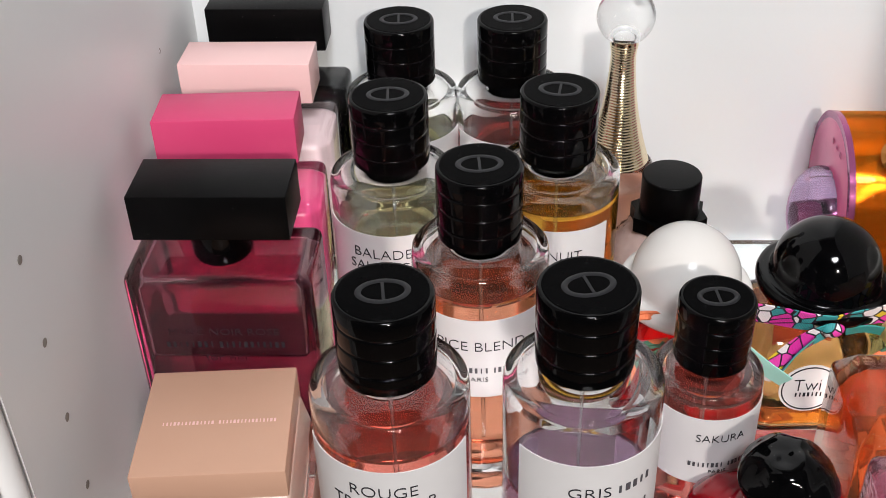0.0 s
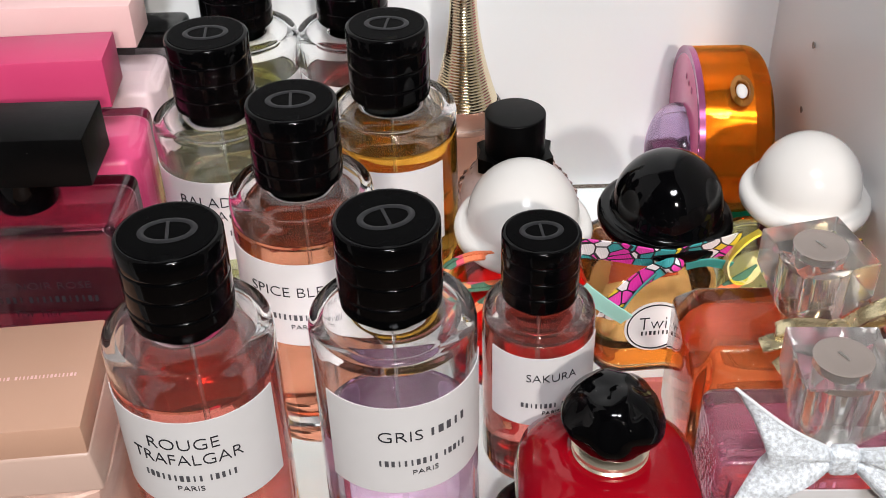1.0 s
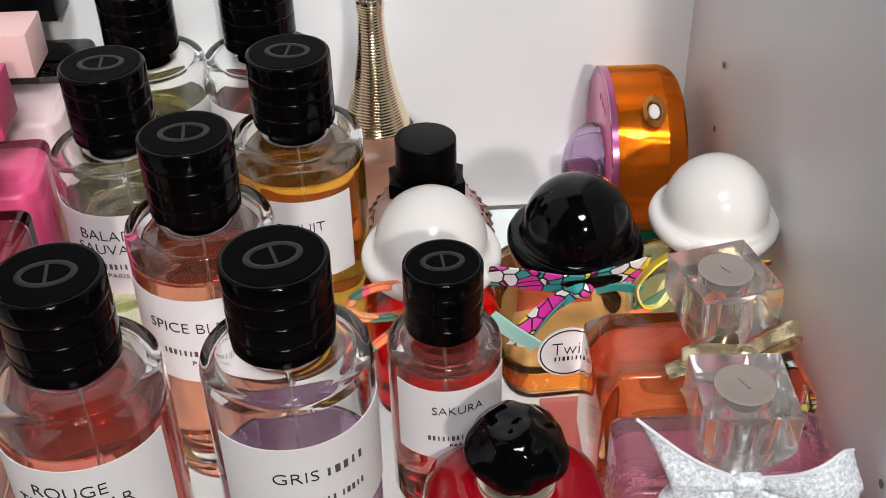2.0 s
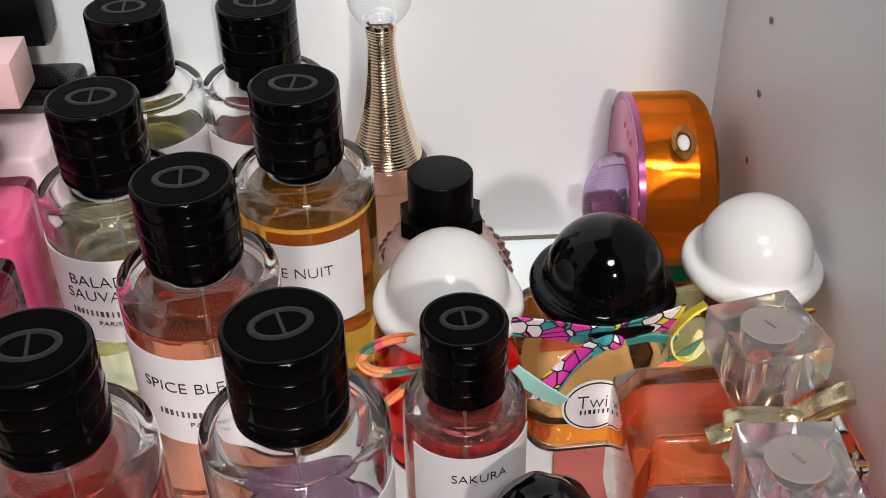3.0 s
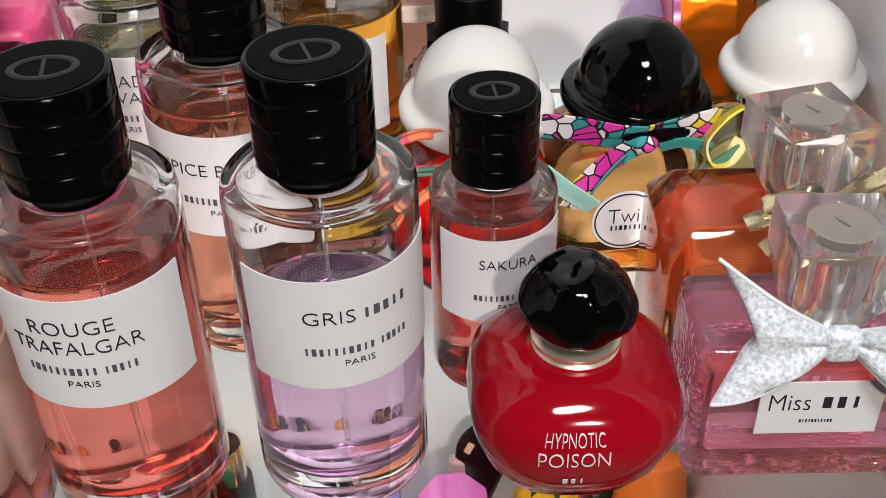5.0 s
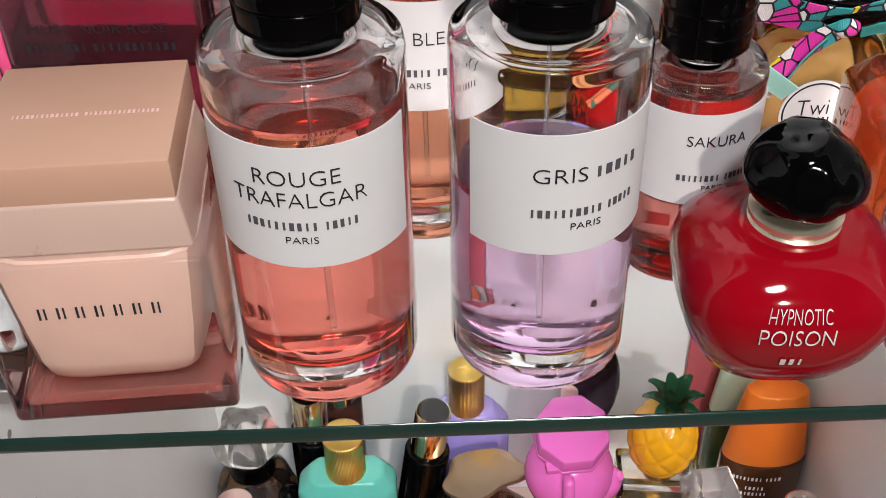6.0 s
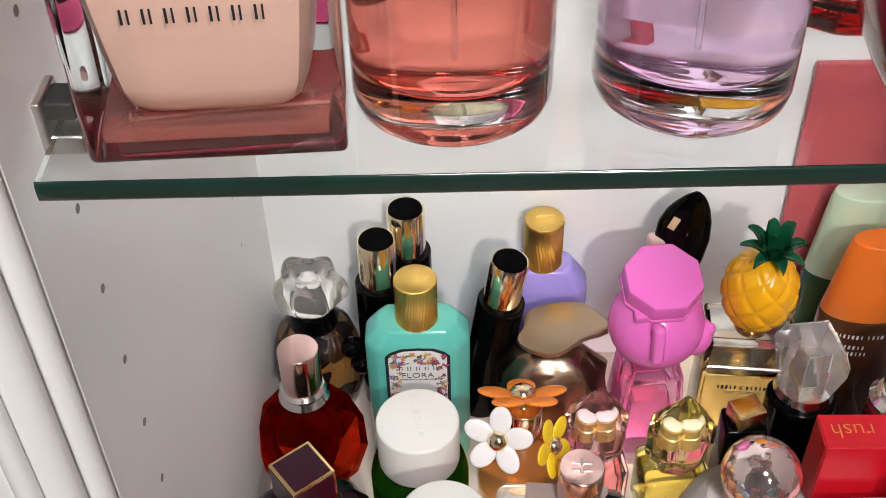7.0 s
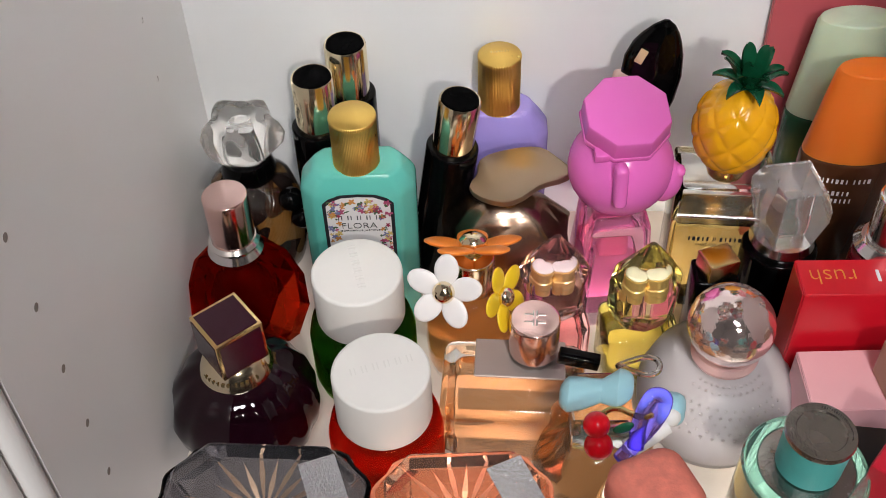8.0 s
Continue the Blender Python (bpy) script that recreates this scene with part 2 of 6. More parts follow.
def pipe(points, r, seg=10, steps=10, closed=False, taper=1.0):
    """A round rod along a smooth line through the points."""
    pts = [Vector(p) for p in points]
    n = len(pts)
    line = []
    spans = n if closed else n - 1
    for k in range(spans):
        if closed:
            p0, p1, p2, p3 = pts[k - 1], pts[k], pts[(k + 1) % n], pts[(k + 2) % n]
        else:
            p0, p1, p2, p3 = pts[max(k - 1, 0)], pts[k], pts[k + 1], pts[min(k + 2, n - 1)]
        for j in range(steps):
            u = j / steps
            line.append(0.5 * ((2 * p1) + (p2 - p0) * u + (2 * p0 - 5 * p1 + 4 * p2 - p3) * u * u + (3 * p1 - p0 - 3 * p2 + p3) * u ** 3))
    if not closed:
        line.append(pts[-1])
    bm = bmesh.new()
    rows = []
    m = len(line)
    for k, p in enumerate(line):
        way = ((line[(k + 1) % m] if closed else line[min(k + 1, m - 1)]) - (line[k - 1] if closed else line[max(k - 1, 0)])).normalized()
        ref = Vector((0, 0, 1)) if abs(way.z) < 0.9 else Vector((1, 0, 0))
        a = way.cross(ref).normalized()
        b = way.cross(a)
        q = r * (1 + (taper - 1) * k / m)
        rows.append([bm.verts.new(p + q * (a * math.cos(2 * math.pi * s / seg) + b * math.sin(2 * math.pi * s / seg))) for s in range(seg)])
    pairs = list(zip(rows, rows[1:])) + ([(rows[-1], rows[0])] if closed else [])
    for lo, hi in pairs:
        for s in range(seg):
            e = (s + 1) % seg
            bm.faces.new((lo[s], lo[e], hi[e], hi[s]))
    if not closed:
        bm.faces.new(rows[0])
        bm.faces.new(rows[-1])
    bmesh.ops.recalc_face_normals(bm, faces=bm.faces[:])
    return bm


def words(text, width, height):
    """Flat letters in the x-z plane about the origin, width by height, with a little depth."""
    data = bpy.data.curves.new("letters", "FONT")
    data.body, data.extrude, data.resolution_u, data.offset = text, 0.02, 3, -0.018
    ob = bpy.data.objects.new("letters", data)
    me = bpy.data.meshes.new_from_object(ob)
    bm = bmesh.new()
    bm.from_mesh(me)
    bpy.data.meshes.remove(me)
    bpy.data.objects.remove(ob)
    bpy.data.curves.remove(data)
    xs, ys = [v.co.x for v in bm.verts], [v.co.y for v in bm.verts]
    x0, x1, y0, y1 = min(xs), max(xs), min(ys), max(ys)
    for v in bm.verts:
        v.co = Vector(((v.co.x - (x0 + x1) / 2) / (x1 - x0) * width, 0.00012 * (1 if v.co.z > 0 else -1) * -1, (v.co.y - (y0 + y1) / 2) / (y1 - y0) * height))
    bmesh.ops.recalc_face_normals(bm, faces=bm.faces[:])
    return bm


def bars(widths, height, gap=0.0012):
    """Writing that stays unread: short plain bars in a row."""
    bm = bmesh.new()
    total = sum(widths) + gap * (len(widths) - 1)
    x = -total / 2
    for w in widths:
        n = max(2, round(w / (0.78 * height)))
        for k in range(n):
            merge(bm, box((0.30, 0.52, 0.38, 0.60, 0.26)[(k * 3 + n) % 5] * w / n, 0.00024, -height / 2, height * 0.4, 0, x=x + w * (k + 0.5) / n))
        x += w + gap
    return bm


def bend(bm, r, turn, z):
    """Wraps a flat piece round an upright cylinder, its middle turned by turn degrees from the front."""
    for v in bm.verts:
        a = radians(turn) + v.co.x / r
        q = r - v.co.y
        v.co = Vector((q * math.sin(a), -q * math.cos(a), z + v.co.z))
    return bm


def curved_label(r, half, turn, z0, z1, thick=0.0003, seg=28):
    bm = bmesh.new()
    cols = []
    for k in range(seg + 1):
        a = radians(turn - half + 2 * half * k / seg)
        cols.append([bm.verts.new((q * math.sin(a), -q * math.cos(a), z)) for q, z in ((r, z0), (r + thick, z0), (r + thick, z1), (r, z1))])
    for a, b in zip(cols, cols[1:]):
        for k in range(4):
            n = (k + 1) % 4
            bm.faces.new((a[k], b[k], b[n], a[n]))
    bm.faces.new(cols[0])
    bm.faces.new(cols[-1][::-1])
    bmesh.ops.recalc_face_normals(bm, faces=bm.faces[:])
    return bm


def at(bm, x=0.0, y=0.0, z=0.0, rx=0.0, ry=0.0, rz=0.0):
    bm.transform(pose(x, y, z, rx, ry, rz))
    return bm


def slab(corners, z0, z1):
    """A flat plate over an outline of (x, y) corners."""
    bm = bmesh.new()
    lo = [bm.verts.new((x, y, z0)) for x, y in corners]
    hi = [bm.verts.new((x, y, z1)) for x, y in corners]
    n = len(corners)
    bm.faces.new(lo[::-1])
    bm.faces.new(hi)
    for k in range(n):
        e = (k + 1) % n
        bm.faces.new((lo[k], lo[e], hi[e], hi[k]))
    bmesh.ops.recalc_face_normals(bm, faces=bm.faces[:])
    return bm


def structure(name, bm, material, label, smooth=False):
    return tagged(link_mesh(name, bm, material, smooth), label, name.split("_")[0], kind="structure")


# ---- the cabinet and the room round it ----
LEFT = ((-0.071, 0.284), (-0.0805, 0.560))
RIGHT = ((0.281, 0.284), (0.276, 0.560))
wall_left = structure("wall_left", slab([LEFT[0], (LEFT[0][0] - 0.018, 0.284), (LEFT[1][0] - 0.018, 0.58), (LEFT[1][0], 0.58)], -0.75, 0.75), WALL, "white laminate cabinet side with shelf pin holes")
wall_right = structure("wall_right", slab([RIGHT[0], (RIGHT[1][0], 0.58), (RIGHT[1][0] + 0.018, 0.58), (RIGHT[0][0] + 0.018, 0.284)], -0.75, 0.75), WALL, "white laminate cabinet side with shelf pin holes")
wall_back = structure("wall_back", slab([(LEFT[1][0] - 0.006, 0.560), (RIGHT[1][0] + 0.006, 0.560), (RIGHT[1][0] + 0.006, 0.572), (LEFT[1][0] - 0.006, 0.572)], -0.75, 0.75), BACKPANEL, "white laminate cabinet back panel")
# Bounced light on the white board is painted in as a cream tone.
structure("floor_low", slab([(LEFT[0][0] + 0.0008, 0.29), (RIGHT[0][0] - 0.0008, 0.29), (RIGHT[1][0] - 0.0008, 0.5595), (LEFT[1][0] + 0.0008, 0.5595)], LOW - 0.018, LOW), mat("bounce_tinted_board", (0.60, 0.53, 0.46), 0.4, vary=0.06, scale=20, bump=0.1), "white lower cabinet board under the bottles")


def pin_hole(wall, x, y, z):
    bm = bmesh.new()
    # Dark raised disc: the shade inside a drilled hole is put into its colour.
    merge(bm, lathe([(0, 0), (0.0013, 0), (0.0016, 0.0003), (0.0010, 0.0004), (0, 0.0002)], 14), pose(x, y, z, 0, 90 if wall is wall_left else -90, 0))
    part("pin_hole", bm, HOLE, wall)


for k in range(-7, 9):
    if k != -1:
        pin_hole(wall_left, -0.0722, 0.318, -0.035 - 0.032 * k)
        if k <= 6:
            pin_hole(wall_left, -0.0781, 0.494, -0.018 - 0.032 * k)
for k in range(-6, 9):
    pin_hole(wall_right, 0.2769, 0.505, 0.104 - 0.032 * k)
    pin_hole(wall_right, 0.2804, 0.303, 0.061 - 0.032 * k)

# The front edge of the cabinet: beaded white frame on both sides.
for side, x0 in ((-1, -0.0712), (1, 0.2812)):
    bm = bmesh.new()
    for dx, y, r in ((0.004, 0.279, 0.0052), (0.008, 0.2685, 0.0060), (0.013, 0.2605, 0.0035)):
        merge(bm, lathe([(r, -0.75), (r, 0.75)], 20), pose(x0 + side * dx, y, 0))
    merge(bm, box(0.12, 0.02, -0.75, 0.75, 0.002, x=x0 + side * 0.075, y=0.268))
    structure("trim_left" if side < 0 else "trim_right", bm, PAINT, "white painted beaded frame along the cabinet front", True)

# Glass shelf with its green polished front edge, on steel clips.
front = [(-0.0660, 0.2872), (0.2795, 0.3000)]
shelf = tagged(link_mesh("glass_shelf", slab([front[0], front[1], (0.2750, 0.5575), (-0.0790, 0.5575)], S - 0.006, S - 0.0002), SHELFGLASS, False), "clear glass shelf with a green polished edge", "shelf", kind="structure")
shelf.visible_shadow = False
rim = bmesh.new()
merge(rim, pipe([(front[0][0], front[0][1] - 0.0004, S - 0.003), (front[1][0], front[1][1] - 0.0004, S - 0.003)], 0.0030, 16, 2))
for v in rim.verts:
    y0 = front[0][1] - 0.0004 + (front[1][1] - front[0][1]) * (v.co.x - front[0][0]) / (front[1][0] - front[0][0])
    v.co.y = y0 + (v.co.y - y0) * 0.3
part("polished_edge", rim, EDGEGLASS, shelf, "dark green polished glass edge")


def shelf_clip(x, y, side):
    c = thing("shelf_clip", "square steel shelf clip with a black pad on the cabinet side", "shelf clip", x, y, S, group="shelf clips")
    part("bracket", box(0.011, 0.013, -0.0125, -0.0065, 0.0008, x=side * 0.0045), STEEL, c)
    part("plate", box(0.0025, 0.014, -0.0125, 0.007, 0.0006), STEEL, c)
    part("pad", box(0.008, 0.010, 0.0005, 0.006, 0.0008, x=side * 0.005), RUBBER, c, "black rubber pad")


shelf_clip(-0.0708, 0.316, 1)
shelf_clip(0.2792, 0.316, -1)

# Unseen room shell, added to close the place, dark for the black caps' reflections.
structure("floor_room", slab([(-1.6, -2.0), (1.8, -2.0), (1.8, 0.62), (-1.6, 0.62)], -0.85, -0.80), ROOMFLOOR, "brown wooden room floor")
structure("ceiling", slab([(-1.6, -2.0), (1.8, -2.0), (1.8, 0.62), (-1.6, 0.62)], 1.66, 1.70), ROOM, "plain dark ceiling, unseen, closing the place")
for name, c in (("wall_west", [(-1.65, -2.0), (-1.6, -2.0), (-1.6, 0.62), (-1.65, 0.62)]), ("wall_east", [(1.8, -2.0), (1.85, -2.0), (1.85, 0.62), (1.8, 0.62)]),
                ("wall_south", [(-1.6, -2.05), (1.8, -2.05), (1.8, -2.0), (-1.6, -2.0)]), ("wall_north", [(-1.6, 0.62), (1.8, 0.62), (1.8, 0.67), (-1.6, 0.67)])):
    structure(name, slab(c, -0.80, 1.66), ROOM, "plain dark room wall, unseen, closing the place")


# ---- the upper shelf ----
def liquid(name, colour, cloud=0.028):
    return glass(name, colour, 0.93, cloud=cloud)


def emblem(r):
    """A plain oval ring with an upright bar, as pressed into the caps."""
    bm = bmesh.new()
    ring = [(0.48 * r * math.cos(a), 0.33 * r * math.sin(a), 0) for a in [2 * math.pi * k / 20 for k in range(20)]]
    merge(bm, pipe(ring, 0.0010, 6, 2, True))
    merge(bm, box(0.0010, 0.56 * r, -0.0003, 0.0005, 0.0002))
    for v in bm.verts:
        v.co.z *= 0.35
    return bm


def round_bottle(label, x, y, juice, level, turn, lines, top=0.142, cap_r=0.016, cap_low=0.1125, r=0.0262, label_z=(0.054, 0.091), cap_turn=0.0, half=71):
    """A straight round bottle with a thick base, a white label and a grooved black cap; lines: rows of (text or bar widths, width, height, z)."""
    b = thing("perfume_bottle", label, "perfume bottle", x, y, S, group="round black-capped bottles")
    sh = cap_low - 0.0045
    outer = [(0, 0.0012), (r - 0.009, 0.0010), (r - 0.006, 0.0), (r - 0.0028, 0.0004), (r - 0.0008, 0.0022), (r, 0.0052), (r, sh - 0.0042), (r - 0.0005, sh - 0.0014), (r - 0.0016, sh - 0.0002),
             (r - 0.0030, sh + 0.0002), (r - 0.0046, sh), (r - 0.0068, sh - 0.0002), (cap_r - 0.002, sh + 0.0002), (cap_r - 0.0045, sh + 0.001), (0.009, sh + 0.004), (0, sh + 0.004)]
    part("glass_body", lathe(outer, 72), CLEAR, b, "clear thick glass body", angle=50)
    ri = r - 0.0026
    low = 0.0135 if r > 0.022 else 0.011
    part("liquid", lathe([(0, low + 0.0006), (ri - 0.006, low), (ri - 0.002, low + 0.0014), (ri, low + 0.005), (ri, level - 0.0006), (ri - 0.0006, level), (0, level)], 64), juice, b)
    part("air_space", lathe([(0, level + 0.0010), (ri - 0.0006, level + 0.0010), (ri, level + 0.0016), (ri, sh - 0.0062), (ri - 0.0006, sh - 0.0042), (ri - 0.0020, sh - 0.0028), (ri - 0.0045, sh - 0.0024), (0.008, sh - 0.0022), (0, sh - 0.0022)], 64), AIR, b)
    part("dip_tube", pipe([(0.0005, 0, low + 0.004), (0, 0.0006, level), (0, 0, sh)], 0.0006, 10, 6), TUBE, b)
    part("collar", lathe([(0, sh + 0.0035), (cap_r - 0.004, sh + 0.0035), (cap_r - 0.004, cap_low + 0.001), (0, cap_low + 0.001)], 32), BLACK, b)
    h = top - cap_low
    g = h / 4.0
    prof = [(0, cap_low), (cap_r - 0.0012, cap_low), (cap_r - 0.0003, cap_low + 0.0005)]
    for k in range(1, 4):
        z = cap_low + g * k
        prof += [(cap_r, z - 0.0010), (cap_r - 0.00005, z - 0.0003), (cap_r - 0.0002, z - 0.00012), (cap_r - 0.0004, z), (cap_r - 0.0002, z + 0.00012), (cap_r - 0.00005, z + 0.0003), (cap_r, z + 0.0010)]
    prof += [(cap_r, top - 0.0012), (cap_r - 0.0004, top - 0.0003), (cap_r - 0.0012, top), (cap_r - 0.0016, top - 0.0001), (0, top - 0.0001)]
    cap = part("cap", lathe(prof, 72), BLACK, b, "glossy black cap with fine grooves", angle=55)
    part("cap_disc", lathe([(0, top - 0.00005), (cap_r - 0.0015, top - 0.00005), (cap_r - 0.0017, top + 0.00015), (0, top + 0.00015)], 48), BLACKTOP, cap)
    part("emblem", at(emblem(cap_r), 0, 0, top + 0.0002, 0, 0, cap_turn), EMBLEM, cap, "grey oval emblem")
    tag = part("label", curved_label(r + 0.0001, half, turn, label_z[0], label_z[1]), PAPER, b, "white paper label")
    for what, width, height, z in lines:
        bm = words(what, abs(width), height) if isinstance(what, str) else bars(what, height)
        shift = 0.0085 if width == 0.001 else ({"GRIS": -0.0075, "E NUIT": 0.0110}[what] if what in ("GRIS", "E NUIT") else 0.0)
        for v in bm.verts:
            v.co.x += shift
        part("lettering" if isinstance(what, str) else "print_bar", bend(bm, r + 0.0006, turn, z), INK if isinstance(what, str) else BARINK, tag, smooth=False)
    return b


BRAND = (0.020, 0.0095)
TALL = [
    ("round clear bottle of coral red perfume with white label", 0.0352, 0.3235, (0.985, 0.53, 0.47), 0.0925, -2, [("ROUGE", 0.0225, 0.0044, 0.0820), ("TRAFALGAR", 0.036, 0.0044, 0.0755), (BRAND, 0, 0.0026, 0.0675), ("PARIS", 0.0085, 0.0020, 0.0630)], 8),
    ("round clear bottle of pale lilac perfume with white label", 0.0978, 0.3275, (0.955, 0.80, 0.935), 0.0650, 20, [("GRIS", 0.0140, 0.0042, 0.0790), ((0.0145,), 0.001, 0.0034, 0.0790), (BRAND, 0, 0.0026, 0.0675), ("PARIS", 0.0085, 0.0020, 0.0630)], 18),
    ("round clear bottle of peach amber perfume with white label", 0.0630, 0.3990, (0.95, 0.60, 0.47), 0.0960, -2, [("SPICE BLEND", 0.038, 0.0042, 0.0790), (BRAND, 0, 0.0026, 0.0675), ("PARIS", 0.0085, 0.0020, 0.0630)], 5),
    ("round clear bottle of pale yellow perfume with white label", 0.0253, 0.4530, (0.985, 0.965, 0.82), 0.0880, -7, [("BALADE", 0.025, 0.0044, 0.0820), ("SAUVAGE", 0.030, 0.0044, 0.0755), (BRAND, 0, 0.0026, 0.0675), ("PARIS", 0.0085, 0.0020, 0.0630)], 4),
    ("round clear bottle of golden amber perfume with white label", 0.0940, 0.4570, (0.90, 0.66, 0.25), 0.0955, -22, [("E NUIT", 0.0190, 0.0042, 0.0790), (BRAND, 0, 0.0026, 0.0675), ("PARIS", 0.0085, 0.0020, 0.0630)], -8),
    ("round clear bottle of greenish yellow perfume near the back panel", 0.0237, 0.5265, (0.93, 0.91, 0.62), 0.0860, 15, [], 4),
    ("round clear bottle of pink perfume near the back panel", 0.0752, 0.5275, (0.95, 0.55, 0.53), 0.0860, 5, [], 0),
]
for k, (label, x, y, colour, level, turn, lines, ct) in enumerate(TALL):
    round_bottle(label, x, y, liquid("juice", colour), level, turn, lines, cap_turn=ct)
round_bottle("small round bottle of rose red perfume with white label", 0.1472, 0.3690, liquid("juice", (0.985, 0.58, 0.54)), 0.0695, 10,
             [("SAKURA", 0.0185, 0.0034, 0.0570), ((0.0135, 0.008), 0, 0.0022, 0.0440), ("PARIS", 0.0065, 0.0016, 0.0405)], top=0.106, cap_r=0.0137, cap_low=0.0795, r=0.0202, label_z=(0.034, 0.066), cap_turn=6, half=66)


PEACH = mat("peach_lacquer", (0.54, 0.32, 0.225), 0.42, vary=0.03, scale=60, bump=0.06, bump_scale=1500)
PEACHIN = mat("peach_inner_lacquer", (0.54, 0.355, 0.29), 0.35, vary=0.03, scale=60)
HOTPINK = mat("hot_pink_lacquer", (0.62, 0.055, 0.165), 0.38, vary=0.04, scale=60, bump=0.05)
PALEPINK = mat("pale_pink_lacquer", (0.82, 0.54, 0.53), 0.40, vary=0.03, scale=60, bump=0.05)


def square_bottle(x, y):
    """The low square bottle: a block of clear glass round a peach cup, under a plain peach lid."""
    b = thing("perfume_bottle", "low square glass bottle with peach inner cup and peach lid", "perfume bottle", x, y, S, 4.7, group="block-capped bottles")
    part("glass_body", box(0.064, 0.060, 0.0, 0.0565, 0.0022, 3), CLEAR, b, "clear glass block with a painted rose reflection in its base")
    bm = bmesh.new()
    rows = []
    for z, w in ((0.0100, 0.030), (0.0108, 0.036), (0.0130, 0.0415), (0.018, 0.0455), (0.030, 0.0490), (0.045, 0.0525), (0.0535, 0.054), (0.0545, 0.0525)):
        ring = []
        for k in range(40):
            a = 2 * math.pi * k / 40
            c, s = math.cos(a), math.sin(a)
            q = (abs(c) ** 7 + abs(s) ** 7) ** (-1 / 7)
            ring.append(bm.verts.new((w / 2 * q * c, w / 2 * q * s * 0.95, z)))
        rows.append(ring)
    for lo, hi in zip(rows, rows[1:]):
        for k in range(40):
            n = (k + 1) % 40
            bm.faces.new((lo[k], lo[n], hi[n], hi[k]))
    bm.faces.new(rows[0][::-1])
    bm.faces.new(rows[-1])
    cup = part("inner_cup", bm, PEACHIN, b, "matt peach inner cup")
    # Tinted slab paints the reflection of the peach cup into the clear base.
    part("base_tint", box(0.055, 0.051, 0.0050, 0.0092, 0.001), glass("rose_cup_reflection", (0.95, 0.62, 0.57), 0.92, cloud=0.09), b, "rose slab standing for the cup reflected in the base")
    part("neck_block", box(0.0495, 0.0495, 0.0567, 0.0715, 0.0012, taper=1.10, y=0.0020), mat("beige_neck", (0.54, 0.38, 0.315), 0.3), b)
    lid = part("lid", box(0.0512, 0.0512, 0.0688, 0.0828, 0.0007, 2, x=-0.0012, y=0.0034), PEACH, b, "plain peach square lid")
    part("print_bar", at(bars((0.018, 0.020), 0.0016), 0, 0.002, 0.08285, -90), PALEPINK, lid, "faint pressed lettering", smooth=False)
    part("print_bar", at(bars((0.0031,) * 7, 0.0042, 0.0019), 0, -0.0302, 0.0415), INK, b, "black printed brand bars", smooth=False)


square_bottle(-0.0243, 0.3252)


def tall_block_bottle(label, x, y, rz, cap_mat, body_mat, cap_z, cap_h=0.019, cap=(0.0565, 0.0265), body_w=0.0705, body_d=0.036, body_h=0.107, lines=(), level=0.0):
    """A flat rectangular bottle under a brick-shaped cap."""
    b = thing("perfume_bottle", label, "perfume bottle", x, y, S, rz, group="block-capped bottles")
    part("glass_body", box(body_w, body_d, 0.0, body_h, 0.004, 4), CLEAR, b, "thick clear outer glass", angle=60)
    part("tinted_core", box(body_w - 0.009, body_d - 0.008, 0.006, level or body_h - 0.006, 0.003, 3), body_mat, b)
    if level:
        part("air_space", box(body_w - 0.009, body_d - 0.008, level + 0.0003, body_h - 0.006, 0.003, 3), glass("rose_tinted_air", (0.50, 0.25, 0.31), 0.70, cloud=0.05), b, "rose tinted empty upper part")
    part("neck", lathe([(0, body_h), (0.0105, body_h), (0.0115, body_h + 0.002), (0.0115, cap_z - cap_h), (0, cap_z - cap_h)], 32), BLACK, b)
    part("cap", box(cap[0], cap[1], cap_z - cap_h, cap_z, 0.0006, 2), cap_mat, b)
    for what, width, height, z in lines:
        bm = words(what, width, height) if isinstance(what, str) else bars(what, height)
        part("lettering" if isinstance(what, str) else "print_bar", at(bm, 0, -body_d / 2 - 0.0003, z), INK, b, smooth=False)


tall_block_bottle("flat rectangular wine red bottle with black brick cap", -0.0335, 0.3945, 0.5, BLACKMATT, glass("wine_core", (0.40, 0.16, 0.215), 0.95, cloud=0.16), 0.139, 0.0185, (0.0575, 0.0270),
                  lines=[("MUSC NOIR ROSE", 0.042, 0.0030, 0.082), ((0.019, 0.026), 0, 0.0030, 0.076), ("for her", 0.017, 0.0032, 0.0695)], level=0.066)
tall_block_bottle("flat rectangular hot pink bottle with hot pink brick cap", -0.0380, 0.4435, 3.0, HOTPINK, mat("hot_pink_core", (0.66, 0.075, 0.21), 0.3), 0.142, 0.020, (0.056, 0.0240))
tall_block_bottle("flat rectangular pale pink bottle with pale pink brick cap", -0.0405, 0.4985, 0.0, PALEPINK, mat("pale_pink_core", (0.62, 0.48, 0.50), 0.3), 0.139, 0.019, (0.0575, 0.0235))
tall_block_bottle("flat rectangular black bottle with black brick cap", -0.0385, 0.5395, 0.0, BLACKMATT, BLACK, 0.146, 0.021, (0.0545, 0.0200), body_d=0.028)


